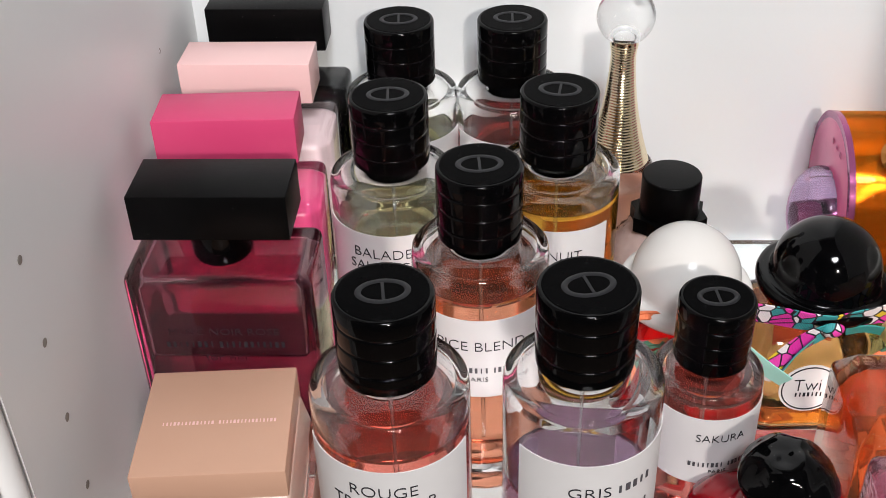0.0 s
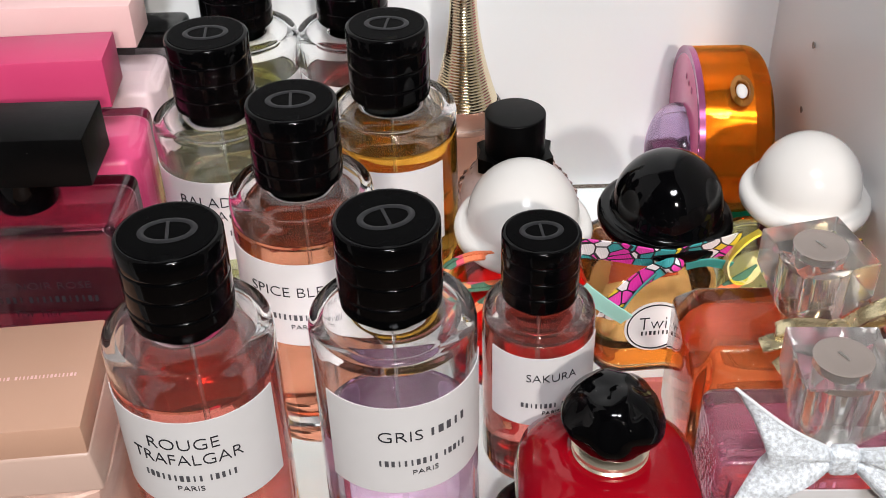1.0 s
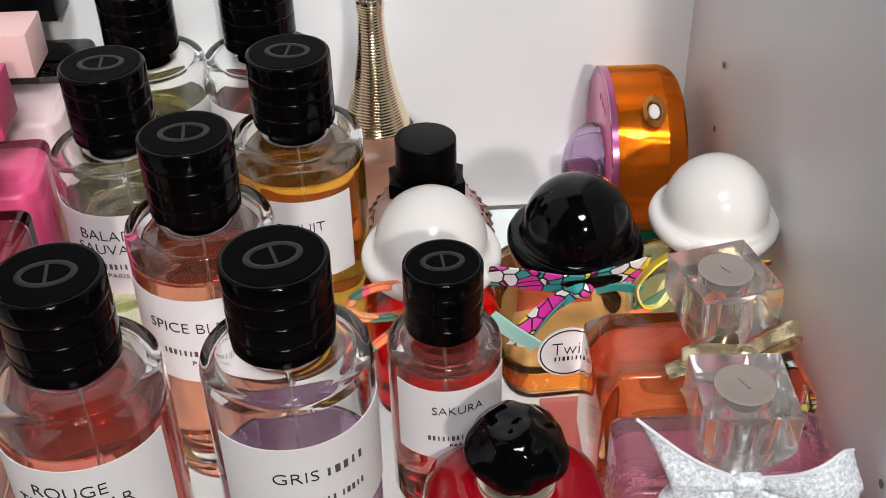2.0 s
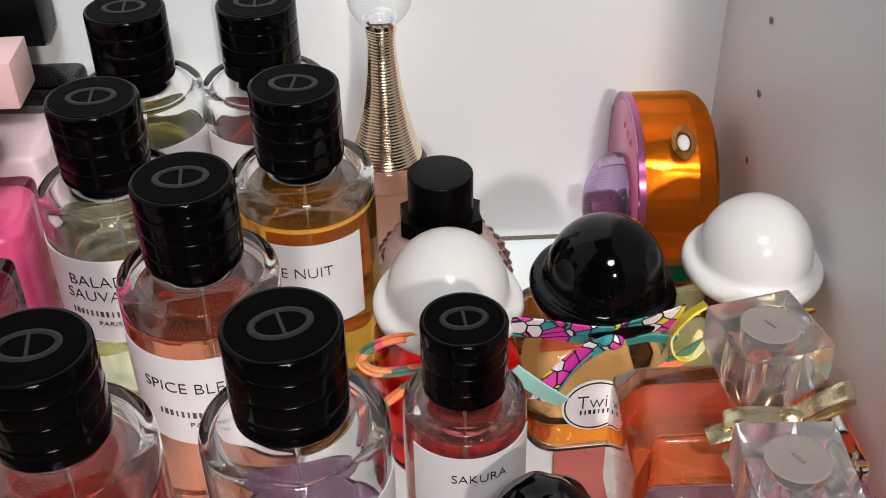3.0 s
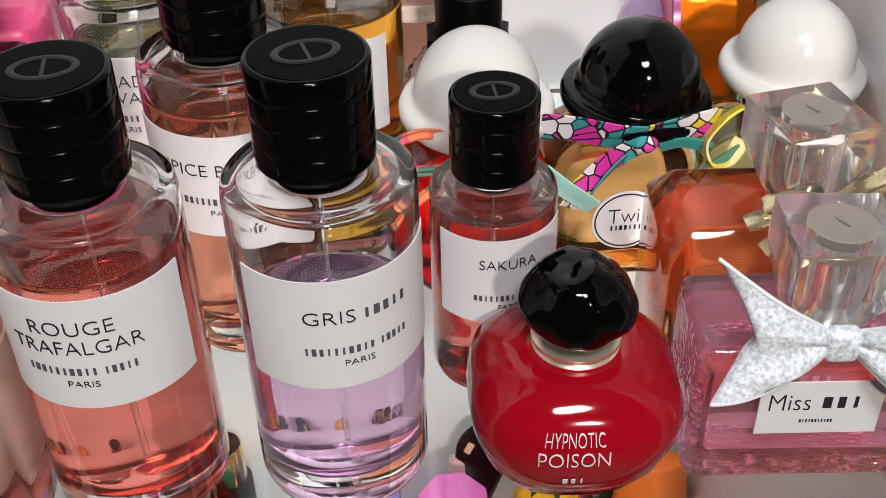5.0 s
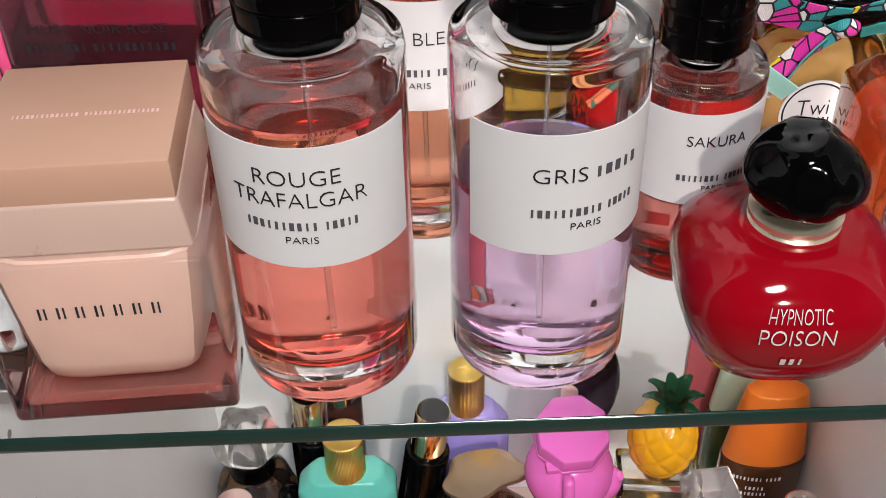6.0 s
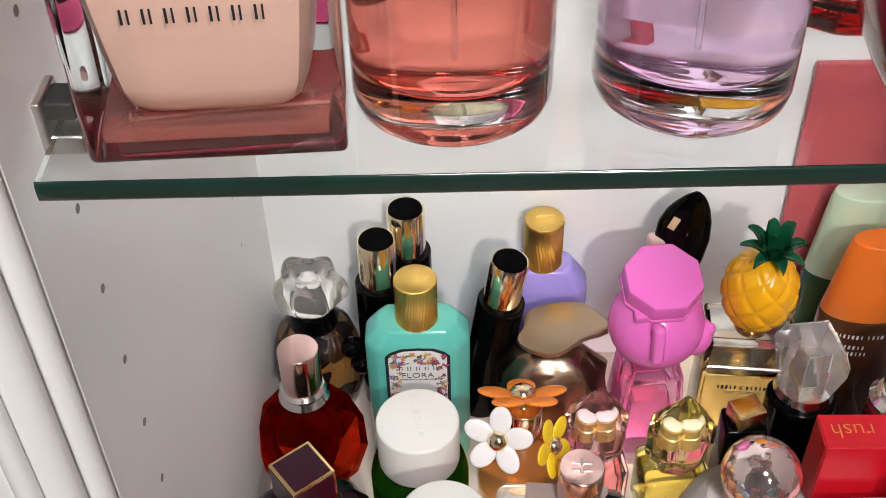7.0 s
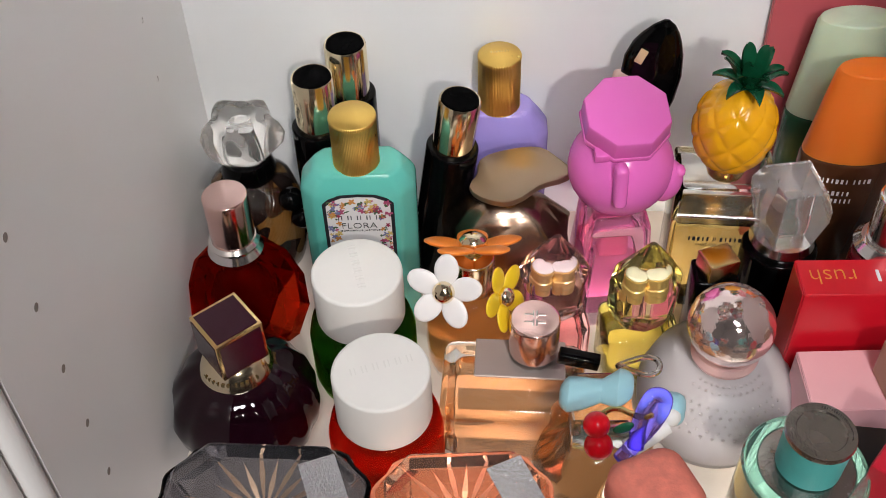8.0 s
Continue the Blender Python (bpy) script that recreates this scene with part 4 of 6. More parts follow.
def pink_bow_bottle(x, y):
    """A pink bottle with pebbled ends, crystal cube cap and a large glitter bow."""
    b = thing("perfume_bottle", "pink glass bottle with silver glitter bow and crystal cap", "perfume bottle", x, y, S, -1.5)
    body = box(0.0725, 0.038, 0.0, 0.054, 0.0045, 4)
    for f in body.faces:
        f.material_index = 1 if abs(f.normal.x) > 0.5 or f.normal.z < -0.5 else 0
    pebbled = glass("pebbled_glass", (0.99, 0.88, 0.92), 1.46, 0.0, 0.9, 420.0, cloud=0.03)
    part("glass_body", body, [glass("pale_pink_glass", (0.99, 0.95, 0.965), 1.46), pebbled], b, "clear glass with pebbled ends", angle=60)
    part("liquid", box(0.061, 0.030, 0.0115, 0.044, 0.002, 3), liquid("juice", (0.98, 0.68, 0.78), 0.10), b)
    rnd = random.Random(12)
    bm = bmesh.new()
    for k in range(150):
        side = k % 3
        px, pz = (rnd.uniform(-0.031, 0.031), rnd.uniform(0.002, 0.010)) if side == 0 else ((1 if side == 1 else -1) * rnd.uniform(0.0325, 0.0350), rnd.uniform(0.004, 0.046))
        merge(bm, hull([(rnd.uniform(-0.0016, 0.0016), rnd.uniform(-0.0014, 0.0014), rnd.uniform(-0.0014, 0.0014)) for q in range(9)]), pose(px, -0.0165 if side == 0 else rnd.uniform(-0.016, 0.016), pz))
    tagged(part("pebble", bm, glass("pebble_bubble", (0.97, 0.70, 0.79), 0.82, cloud=0.06), b, "rough pink pebbling inside the glass", smooth=False), kind="stuff")
    tag = part("label", box(0.036, 0.0005, 0.0215, 0.0425, 0.0002, 1, x=0.0005, y=-0.0194), PAPER, b, "white card label")
    part("lettering", at(words("Miss", 0.0120, 0.0062), -0.0085, -0.0198, 0.0345), INK, tag, smooth=False)
    part("print_bar", at(bars((0.0125,), 0.0048), 0.0065, -0.0198, 0.0345), INK, tag, smooth=False)
    part("print_bar", at(bars((0.010,), 0.0012), 0.0, -0.0198, 0.0270), INK, tag, smooth=False)
    part("neck", at(lathe([(0, 0.053), (0.010, 0.053), (0.010, 0.059), (0, 0.059)], 28), 0, -0.006), SILVER, b)
    cube_cap(b, 0.0000, -0.0060, 0.0585, 0.0885, -1, 0.0298)
    cloth = mat("silver_glitter", (0.76, 0.81, 0.86), 0.42, 0.08, vary=0.85, scale=750, bump=0.9, bump_scale=2600, spread=0.25)
    knot = part("bow_knot", at(box(0.0095, 0.006, -0.0055, 0.0055, 0.0022, 3), 0.001, -0.0215, 0.0590), cloth, b, "silver glitter knot")
    for s in (-1, 1):
        bm = bmesh.new()
        rows = []
        for k in range(13):
            u = k / 12
            half = 0.0042 + 0.0160 * u ** 0.8 if s < 0 else 0.0042 + 0.0115 * math.sin(0.5 * math.pi * min(1.0, 1.25 * u)) - 0.028 * max(0.0, u - 0.80)
            xk = s * (0.0045 + (0.0315 if s < 0 else 0.0285) * u)
            yk = -0.0225 - (0.005 if s < 0 else 0.009) * math.sin(math.pi * u * 0.9) + 0.002 * u
            cut = 0.012 * max(0.0, (u - 0.45) / 0.55) ** 2 if s < 0 else -0.003 * u
            rise = 0.0055 * u if s < 0 else 0.0005 * u
            rows.append([bm.verts.new((xk + 0.001 - s * cut * (1 - abs(v)), yk + 0.0013 * math.cos(6 * v + 2 * u) + 0.0007 * math.cos(11 * v - 5 * u) + e * 0.0005 + 0.006 * v * u, 0.0590 + rise + v * half)) for e in (-1, 1) for v in (-1, -0.75, -0.5, -0.25, 0, 0.25, 0.5, 0.75, 1)])
        for a, c in zip(rows, rows[1:]):
            for j in range(8):
                bm.faces.new((a[j], a[j + 1], c[j + 1], c[j]))
                bm.faces.new((a[j + 9], c[j + 9], c[j + 10], a[j + 10]))
            bm.faces.new((a[0], c[0], c[9], a[9]))
            bm.faces.new((a[8], a[17], c[17], c[8]))
        for row in (rows[0], rows[-1]):
            for j in range(8):
                bm.faces.new((row[j], row[j + 9], row[j + 10], row[j + 1]))
        bmesh.ops.recalc_face_normals(bm, faces=bm.faces[:])
        hem = bmesh.new()
        for line in ((0, 9), (8, 17)):
            merge(hem, pipe([(row[line[0]].co + row[line[1]].co) / 2 for row in rows], 0.0006, 8, 3))
        wing = part("bow_wing", bm, cloth, knot, "stiff silver glitter ribbon wing", angle=70)
        part("hem", hem, mat("pale_hem", (0.74, 0.78, 0.82), 0.5, vary=0.3, scale=2500, bump=0.5), wing, "ribbed pale ribbon edge")


pink_bow_bottle(0.2385, 0.3275)


def apple_bottle(x, y):
    """A dark red apple-shaped bottle with a lumpy black stopper on a gold ring."""
    b = thing("perfume_bottle", "red apple-shaped bottle with lumpy black stopper", "perfume bottle", x, y, S, group="")
    prof = [(0, 0.0030), (0.006, 0.0015), (0.013, 0.0), (0.0185, 0.0014), (0.0245, 0.0062), (0.0294, 0.0145), (0.0328, 0.0240), (0.0338, 0.0312), (0.0320, 0.0376), (0.0272, 0.0430), (0.0210, 0.0468), (0.0155, 0.0484), (0.0115, 0.0474), (0, 0.0470)]
    bm = lathe(prof, 72)
    for v in bm.verts:
        a = math.atan2(v.co.y, v.co.x)
        r = math.hypot(v.co.x, v.co.y)
        k = 1.0 + 0.058 * math.cos(4 * a + math.pi) * min(1.0, r / 0.03)
        v.co.x, v.co.y = v.co.x * k, v.co.y * k * 0.97
    body = part("body", bm, mat("ruby_lacquer", (0.30, 0.002, 0.009), 0.07, vary=0.25, scale=35, coat=0.1, spec=0.4), b, "glossy ruby red body", angle=70)
    part("ring", lathe([(0, 0.0470), (0.0124, 0.0470), (0.0130, 0.0482), (0.0120, 0.0490), (0.0130, 0.0500), (0.0132, 0.0516), (0.0110, 0.0524), (0, 0.0524)], 40), mat("satin_pale_gold", (0.90, 0.80, 0.62), 0.30, 0.85), b, "pale gold collar ring")
    knob = ball(0.0164, 1.0, 1.0, 0.82, seg=64)
    for v in knob.verts:
        way = v.co.normalized()
        lump = noise.noise(way * 1.9 + Vector((4.0, 1.5, 0.3)))
        v.co *= 1.0 + 0.12 * lump + 0.03 * abs(noise.noise(way * 3.0))
        v.co.z = max(v.co.z, -0.0125) + 0.0642
    part("stopper", knob, BLACKHAT, b, "lumpy glossy black stopper", angle=80)
    def wrap(bm, z, r):
        for v in bm.verts:
            a = v.co.x / r - 0.10
            zz = z + v.co.z
            rr = np.interp(zz, [p[1] for p in prof[2:11]], [p[0] for p in prof[2:11]]) * 0.97 * (1 + 0.058 * math.cos(4 * a + math.pi)) + 0.0007 - v.co.y
            v.co = Vector((rr * math.sin(a), -rr * math.cos(a), zz))
        return bm
    part("lettering", wrap(words("HYPNOTIC", 0.0185, 0.0040), 0.0372, 0.034), WHITEINK, body, smooth=False)
    part("lettering", wrap(words("POISON", 0.0215, 0.0052), 0.0308, 0.034), WHITEINK, body, smooth=False)
    part("print_bar", wrap(bars((0.0080,), 0.0030), 0.0205, 0.034), WHITEINK, body, smooth=False)


apple_bottle(0.1682, 0.3235)


# ---- the lower board ----
def low(name, label, category, x, y, rz=0.0, rx=0.0, ry=0.0, group=""):
    return thing(name, label, category, x, y, LOW, rz, rx, ry, group)


def ribbed(r, z0, z1, n=84, depth=0.028):
    """A metal cap with fine upright ribs between plain rims."""
    return lathe([(0, z0), (r, z0), (r, z0 + 0.0012), (r * 0.985, z0 + 0.0014), (r * 0.985, z1 - 0.0024), (r, z1 - 0.0022), (r, z1 - 0.0006), (r - 0.0006, z1), (0, z1)], n * 4, lobes=n, depth=depth * 0.35)


TEAL = mat("teal_lacquer", (0.10, 0.45, 0.38), 0.22, vary=0.04, scale=60, coat=0.3)
LAVENDER = mat("lavender_lacquer", (0.33, 0.27, 0.68), 0.25, vary=0.05, scale=60, coat=0.3)
MATTEWHITE = mat("matt_white_plastic", (0.76, 0.75, 0.72), 0.55, vary=0.03, scale=60, bump=0.06, bump_scale=1200)
YELLOWGOLD = mat("yellow_gold_metal", (0.83, 0.55, 0.14), 0.28, 1.0, vary=0.02, scale=60, spread=0.02)


def crystal_knob_bottle(x, y):
    b = low("perfume_bottle", "round tortoiseshell glass bottle with clear crystal stopper", "perfume bottle", x, y)
    part("glass_body", lathe([(0, 0), (0.017, 0), (0.0235, 0.008), (0.0262, 0.026), (0.0260, 0.044), (0.0215, 0.060), (0.0125, 0.069), (0, 0.069)], 40), CLEAR, b, angle=60)
    part("streaked_core", lathe([(0, 0.004), (0.015, 0.005), (0.0215, 0.012), (0.0240, 0.028), (0.0238, 0.044), (0.0190, 0.058), (0.0100, 0.065), (0, 0.065)], 40), patterned("tortoiseshell", [(0.012, 0.007, 0.006), (0.15, 0.07, 0.018), (0.03, 0.012, 0.006), (0.010, 0.006, 0.005), (0.12, 0.065, 0.022)], 85, 0.08), b)
    part("collar", lathe([(0, 0.066), (0.0135, 0.066), (0.0145, 0.070), (0.0125, 0.0775), (0, 0.0775)], 32), BLACK, b)
    knob = lathe([(0, 0.0775), (0.0090, 0.0775), (0.0100, 0.0800), (0.0150, 0.0830), (0.0188, 0.0885), (0.0196, 0.0945), (0.0180, 0.1000), (0.0150, 0.1030), (0.0105, 0.1040), (0.0098, 0.1062), (0.0085, 0.1075), (0.0060, 0.1070), (0, 0.1062)], 90)
    for v in knob.verts:
        a, r = math.atan2(v.co.y, v.co.x), math.hypot(v.co.x, v.co.y)
        grow = 1.0 + (0.10 * math.cos(5 * a + 0.7) + 0.05 * math.cos(3 * a)) * max(0.0, r - 0.011) / 0.008
        v.co.x, v.co.y = v.co.x * grow, v.co.y * grow
        v.co.z += 0.0022 * math.cos(5 * a + 1.4) * max(0.0, r - 0.011) / 0.008
    k = part("stopper", knob, CRYSTAL, b, "rounded clear crystal stopper", angle=70)
    part("stopper_peg", lathe([(0, 0.0785), (0.0060, 0.0785), (0.0052, 0.0960), (0, 0.0975)], 24), glass("peg_glass", (0.95, 0.95, 0.95), 0.75, cloud=0.04), k)
    part("bead", at(ball(0.0065, seg=20), 0.024, -0.020, 0.066), BLACK, b, "glossy black bead")
    part("bead", at(ball(0.0052, 1.4, seg=20), 0.031, -0.026, 0.058), BLACK, b, "glossy black bead")


crystal_knob_bottle(-0.0520, 0.5220)


def lacquer_tube(x, y, rz, ry, height, label):
    b = low("perfume_bottle", label, "perfume bottle", x, y, rz, 0, ry, "black tube bottles")
    part("body", lathe(rounded(0.0135, 0.0, height - 0.030, 0.0015), 40), BLACK, b, "black lacquer tube")
    part("cap", lathe([(0, height - 0.034), (0.0106, height - 0.034), (0.0106, height - 0.001), (0.0100, height), (0.0094, height - 0.0003), (0, height - 0.0003)], 40), PALEGOLD, b, "polished pale gold cap")
    part("cap_disc", lathe([(0, height - 0.0002), (0.0094, height - 0.0002), (0.0092, height + 0.0003), (0, height + 0.0003)], 36), BLACKTOP, b)


lacquer_tube(0.0022, 0.5430, 0, 0, 0.1335, "black tube bottle with polished gold cap at the back panel")
lacquer_tube(-0.0130, 0.5250, 0, 0, 0.1270, "black tube bottle with polished gold cap and black disc")
lacquer_tube(0.0430, 0.5185, 0, 8, 0.1190, "black tube bottle with gold cap, leaning sideways")


def flower_print(parent, w, h, y, z):
    """Small painted petals and leaves round the border of a label."""
    rnd = random.Random(21)
    tones = [mat("petal", c, 0.6, vary=0.2, scale=300) for c in ((0.50, 0.22, 0.05), (0.14, 0.15, 0.30), (0.28, 0.02, 0.06), (0.52, 0.40, 0.12), (0.04, 0.09, 0.04), (0.06, 0.12, 0.05), (0.34, 0.05, 0.13))]
    for k, tone in enumerate(tones):
        bm = bmesh.new()
        for j in range(28):
            while True:
                u, v = rnd.uniform(-0.46, 0.46), rnd.uniform(-0.48, 0.46)
                if abs(u) > 0.30 or v < -0.16 or v > 0.30:
                    break
            size = rnd.uniform(0.0006, 0.0013)
            for p in range(5 if k not in (4, 5) else 2):
                a = 2 * math.pi * p / 5 + rnd.uniform(0, 1)
                merge(bm, ball(size * 0.62, 1.5, 0.12, 0.75, seg=8), pose(u * w, y - 0.0002, z + v * h, 0, math.degrees(a), 0) @ Matrix.Translation((size * 0.8, 0, 0)))
        part("painted_flower" if k not in (4, 5) else "painted_leaf", bm, tone, parent)


def flora_bottle(x, y):
    b = low("perfume_bottle", "teal lacquered bottle with ribbed gold cap and flowered label", "perfume bottle", x, y, 2.0)
    w, d, h = 0.0560, 0.029, 0.1055
    c = 0.007
    ring = [(-w / 2 + c, -d / 2), (w / 2 - c, -d / 2), (w / 2, -d / 2 + c), (w / 2, d / 2 - c), (w / 2 - c, d / 2), (-w / 2 + c, d / 2), (-w / 2, d / 2 - c), (-w / 2, -d / 2 + c)]
    pts = [(px, py, z) for px, py in ring for z in (0.0, h - 0.010)] + [(px * 0.74, py * 0.74, h) for px, py in ring]
    part("body", hull(pts, 0.0022, 3), TEAL, b, "teal lacquered body", angle=40)
    part("cap", ribbed(0.0112, h - 0.0005, h + 0.0280), YELLOWGOLD, b, "ribbed yellow gold cap", angle=60)
    lw, lh = 0.0345, 0.054
    arch = [(-lw / 2, 0), (lw / 2, 0), (lw / 2, lh - 0.006), (lw / 2 - 0.003, lh - 0.003), (lw / 4, lh - 0.0005), (0, lh), (-lw / 4, lh - 0.0005), (-lw / 2 + 0.003, lh - 0.003), (-lw / 2, lh - 0.006)]
    z0 = 0.0425
    border = part("label_border", at(slab(arch, 0, 0.0005), 0, -d / 2 + 0.0001, z0, 90), INK, b, "black arched border", smooth=False)
    inner = part("label", at(slab([(px * 0.90, 0.0016 + py * 0.945) for px, py in arch], 0, 0.0004), 0, -d / 2 - 0.0004, z0, 90), PAPER, b, "white label with painted flowers", smooth=False)
    flower_print(inner, lw * 0.93, lh * 0.95, -d / 2 - 0.0009, z0 + lh / 2)
    part("print_bar", at(bars((0.0030,) * 5, 0.0030, 0.0016), 0, -d / 2 - 0.0010, z0 + 0.0395), BARINK, inner, smooth=False)
    part("lettering", at(words("FLORA", 0.0170, 0.0036), 0, -d / 2 - 0.0010, z0 + 0.0340), INK, inner, smooth=False)
    part("lettering", at(words("GORGEOUS JASMINE", 0.0195, 0.0012), 0, -d / 2 - 0.0010, z0 + 0.0305), INK, inner, smooth=False)


flora_bottle(0.0100, 0.4880)


def red_gem_bottle(x, y):
    b = low("perfume_bottle", "faceted dark red glass bottle with rose metal cap", "perfume bottle", x, y)
    pts = []
    for z, r, n, ph in ((0.0, 0.018, 9, 0), (0.010, 0.0275, 9, 0.5), (0.024, 0.0318, 9, 0), (0.037, 0.0312, 9, 0.5), (0.049, 0.0270, 9, 0), (0.059, 0.0200, 9, 0.5), (0.066, 0.0120, 9, 0)):
        pts += [(r * math.cos(2 * math.pi * (k + ph) / n), r * 0.9 * math.sin(2 * math.pi * (k + ph) / n), z) for k in range(n)]
    gem = hull(pts)
    tone = random.Random(8)
    # Glow in some facets is painted as a brighter copy of the red glass.
    for f in gem.faces:
        f.material_index = 1 if tone.random() < 0.5 and f.calc_center_median().z < 0.050 else 0
    part("glass_body", gem, [glass("ruby_glass", (0.55, 0.05, 0.03), 1.4, cloud=0.03), glass("ruby_glass_lit", (0.80, 0.12, 0.045), 1.4, cloud=0.30)], b, "faceted red glass", smooth=False)
    part("core", hull([(p[0] * 0.42, p[1] * 0.42, 0.006 + p[2] * 0.75) for p in pts]), mat("ember_core", (0.07, 0.006, 0.004), 0.25, vary=0.3, scale=90), b, angle=20)
    part("collar", lathe([(0, 0.0655), (0.0128, 0.0655), (0.0138, 0.0675), (0.0118, 0.0710), (0.0128, 0.0735), (0.0112, 0.0755), (0, 0.0755)], 40), SILVER, b, "silver collar")
    part("cap", lathe(rounded(0.0108, 0.0750, 0.1030, 0.0010), 44), ROSEMETAL, b, "rose metal cap")


red_gem_bottle(-0.0510, 0.4670)


def plum_bottle(x, y):
    b = low("perfume_bottle", "round plum glass bottle with gold-edged cube stopper", "perfume bottle", x, y)
    part("body", lathe([(0, 0), (0.017, 0), (0.0265, 0.007), (0.0335, 0.019), (0.0350, 0.030), (0.0322, 0.042), (0.0250, 0.052), (0.0165, 0.0575), (0, 0.0580)], 168, lobes=12, depth=0.020), mat("plum_glass_lacquer", (0.008, 0.0010, 0.0035), 0.05, vary=0.3, scale=30, spec=0.35), b, "dark plum ribbed body", angle=60)
    col = part("collar", lathe([(0, 0.0565), (0.0165, 0.0565), (0.0170, 0.0580), (0.0140, 0.0660), (0.0120, 0.0675), (0, 0.0675)], 48), PALEGOLD, b, "pale gold cone collar")
    part("print_bar", bend(bars((0.0150, 0.0130), 0.0034), 0.0158, 0, 0.0618), mat("engraved_gold", (0.25, 0.18, 0.08), 0.4, 0.8), col, smooth=False)
    m = pose(0, 0, 0.0775, 0, 0, 40)
    cube = part("cube_stopper", box(0.0235, 0.0235, -0.0110, 0.0120, 0.0006, 2), GOLD, b, "gold-edged cube stopper")
    cube.matrix_local = m
    wine = mat("plum_enamel", (0.030, 0.003, 0.012), 0.25, vary=0.1, scale=60)
    part("enamel_panel", box(0.0205, 0.0205, 0.0118, 0.0123, 0.0002, 1), wine, cube)
    for k in range(4):
        part("enamel_panel", at(box(0.0205, 0.0004, -0.0095, 0.0105, 0.0001, 1, y=-0.01185), 0, 0, 0, 0, 0, 90 * k), wine, cube)


plum_bottle(-0.0425, 0.4020)


def white_cap_bottle(label, x, y, tint, top, turn):
    b = low("perfume_bottle", label, "perfume bottle", x, y, 0, group="white-capped bottles")
    part("glass_body", lathe([(0, 0), (0.020, 0), (0.0245, 0.003), (0.0262, 0.010), (0.0262, top - 0.042), (0.0245, top - 0.034), (0.0215, top - 0.0295), (0, top - 0.0295)], 48), glass("tinted_glass", tint, 1.45, cloud=0.02), b, "tinted round glass", angle=60)
    part("core", lathe([(0, 0.003), (0.019, 0.003), (0.0225, 0.010), (0.0225, top - 0.044), (0, top - 0.040)], 40), liquid("juice", tuple(c * 0.85 for c in tint), 0.10), b)
    prof = rounded(0.0215, top - 0.0300, top, 0.0016)
    cap = part("cap", lathe(prof, 56), MATTEWHITE, b, "matt white cylinder cap")
    part("print_bar", at(bars((0.0036,) * 6, 0.0042, 0.0014), 0, 0.003, top + 0.0001, -90, 0, turn), mat("pressed_white", (0.70, 0.69, 0.66), 0.5), cap, "pressed lettering", smooth=False)


white_cap_bottle("round green glass bottle with matt white cap", 0.0115, 0.4400, (0.30, 0.62, 0.16), 0.0795, -75)
white_cap_bottle("round red glass bottle with matt white cap", 0.0265, 0.3800, (0.88, 0.22, 0.12), 0.0825, 18)


def lavender_bottle(x, y):
    b = low("perfume_bottle", "lavender lacquered bottle with ribbed gold cap", "perfume bottle", x, y)
    rim = [(sx * u, sy * v) for sx in (-1, 1) for sy in (-1, 1) for u, v in ((0.0260, 0.0070), (0.0195, 0.0135))]
    part("body", hull([(px, py, z) for px, py in rim for z in (0.0, 0.0790)] + [(px * 0.62, py * 0.72, 0.0930) for px, py in rim], 0.0022, 3), LAVENDER, b, "lavender lacquered body", angle=40)
    part("cap", ribbed(0.0110, 0.0925, 0.1245), YELLOWGOLD, b, "ribbed yellow gold cap", angle=60)
    part("print_bar", at(bars((0.010,), 0.0018), 0, 0.002, 0.12455, -90, 0, 10), GOLD, b, smooth=False)


lavender_bottle(0.0790, 0.5455)


def leaf_cap_bottle(x, y):
    b = low("perfume_bottle", "crumpled bronze metal bottle with brown petal-shaped cap", "perfume bottle", x, y, -4)
    bm = lathe([(0, 0), (0.022, 0), (0.029, 0.006), (0.0325, 0.020), (0.0330, 0.036), (0.0290, 0.052), (0.0200, 0.064), (0.010, 0.070), (0, 0.070)], 96)
    for v in bm.verts:
        n = noise.noise(Vector((v.co.x * 55, v.co.y * 55, v.co.z * 40)))
        a = math.atan2(v.co.y, v.co.x)
        v.co += Vector((v.co.x, v.co.y, 0)) * (0.16 * n + 0.07 * math.sin(5 * a + 90 * v.co.z + 3 * n))
        v.co.y *= 0.72
    part("body", bm, mat("bronze_metal", (0.40, 0.29, 0.22), 0.24, 1.0, vary=0.1, scale=60), b, "wavy bronze metal body", angle=70)
    edge = []
    for k in range(28):
        a = 2 * math.pi * k / 28
        q = 1 + 0.10 * math.cos(3 * a + 0.6) + 0.06 * math.cos(5 * a + 2)
        edge.append((0.0245 * q * math.cos(a), 0.0165 * q * math.sin(a)))
    bm = slab(edge, 0.0, 0.0045)
    bmesh.ops.bevel(bm, geom=[e for e in bm.edges if abs(e.verts[0].co.z - e.verts[1].co.z) < 1e-6], offset=0.0012, segments=2, profile=0.5, affect="EDGES")
    for v in bm.verts:
        v.co.z += 0.002 * math.sin(v.co.x * 130)
    part("cap", at(bm, 0.004, 0.004, 0.078, 6, -6, 12), mat("brown_metal_paint", (0.40, 0.30, 0.21), 0.34, 0.9, vary=0.08, scale=40), b, "flat brown petal cap", angle=30)
    part("neck", lathe([(0, 0.066), (0.0085, 0.066), (0.0085, 0.0768), (0, 0.0768)], 24), GOLD, b)


leaf_cap_bottle(0.0835, 0.5010)


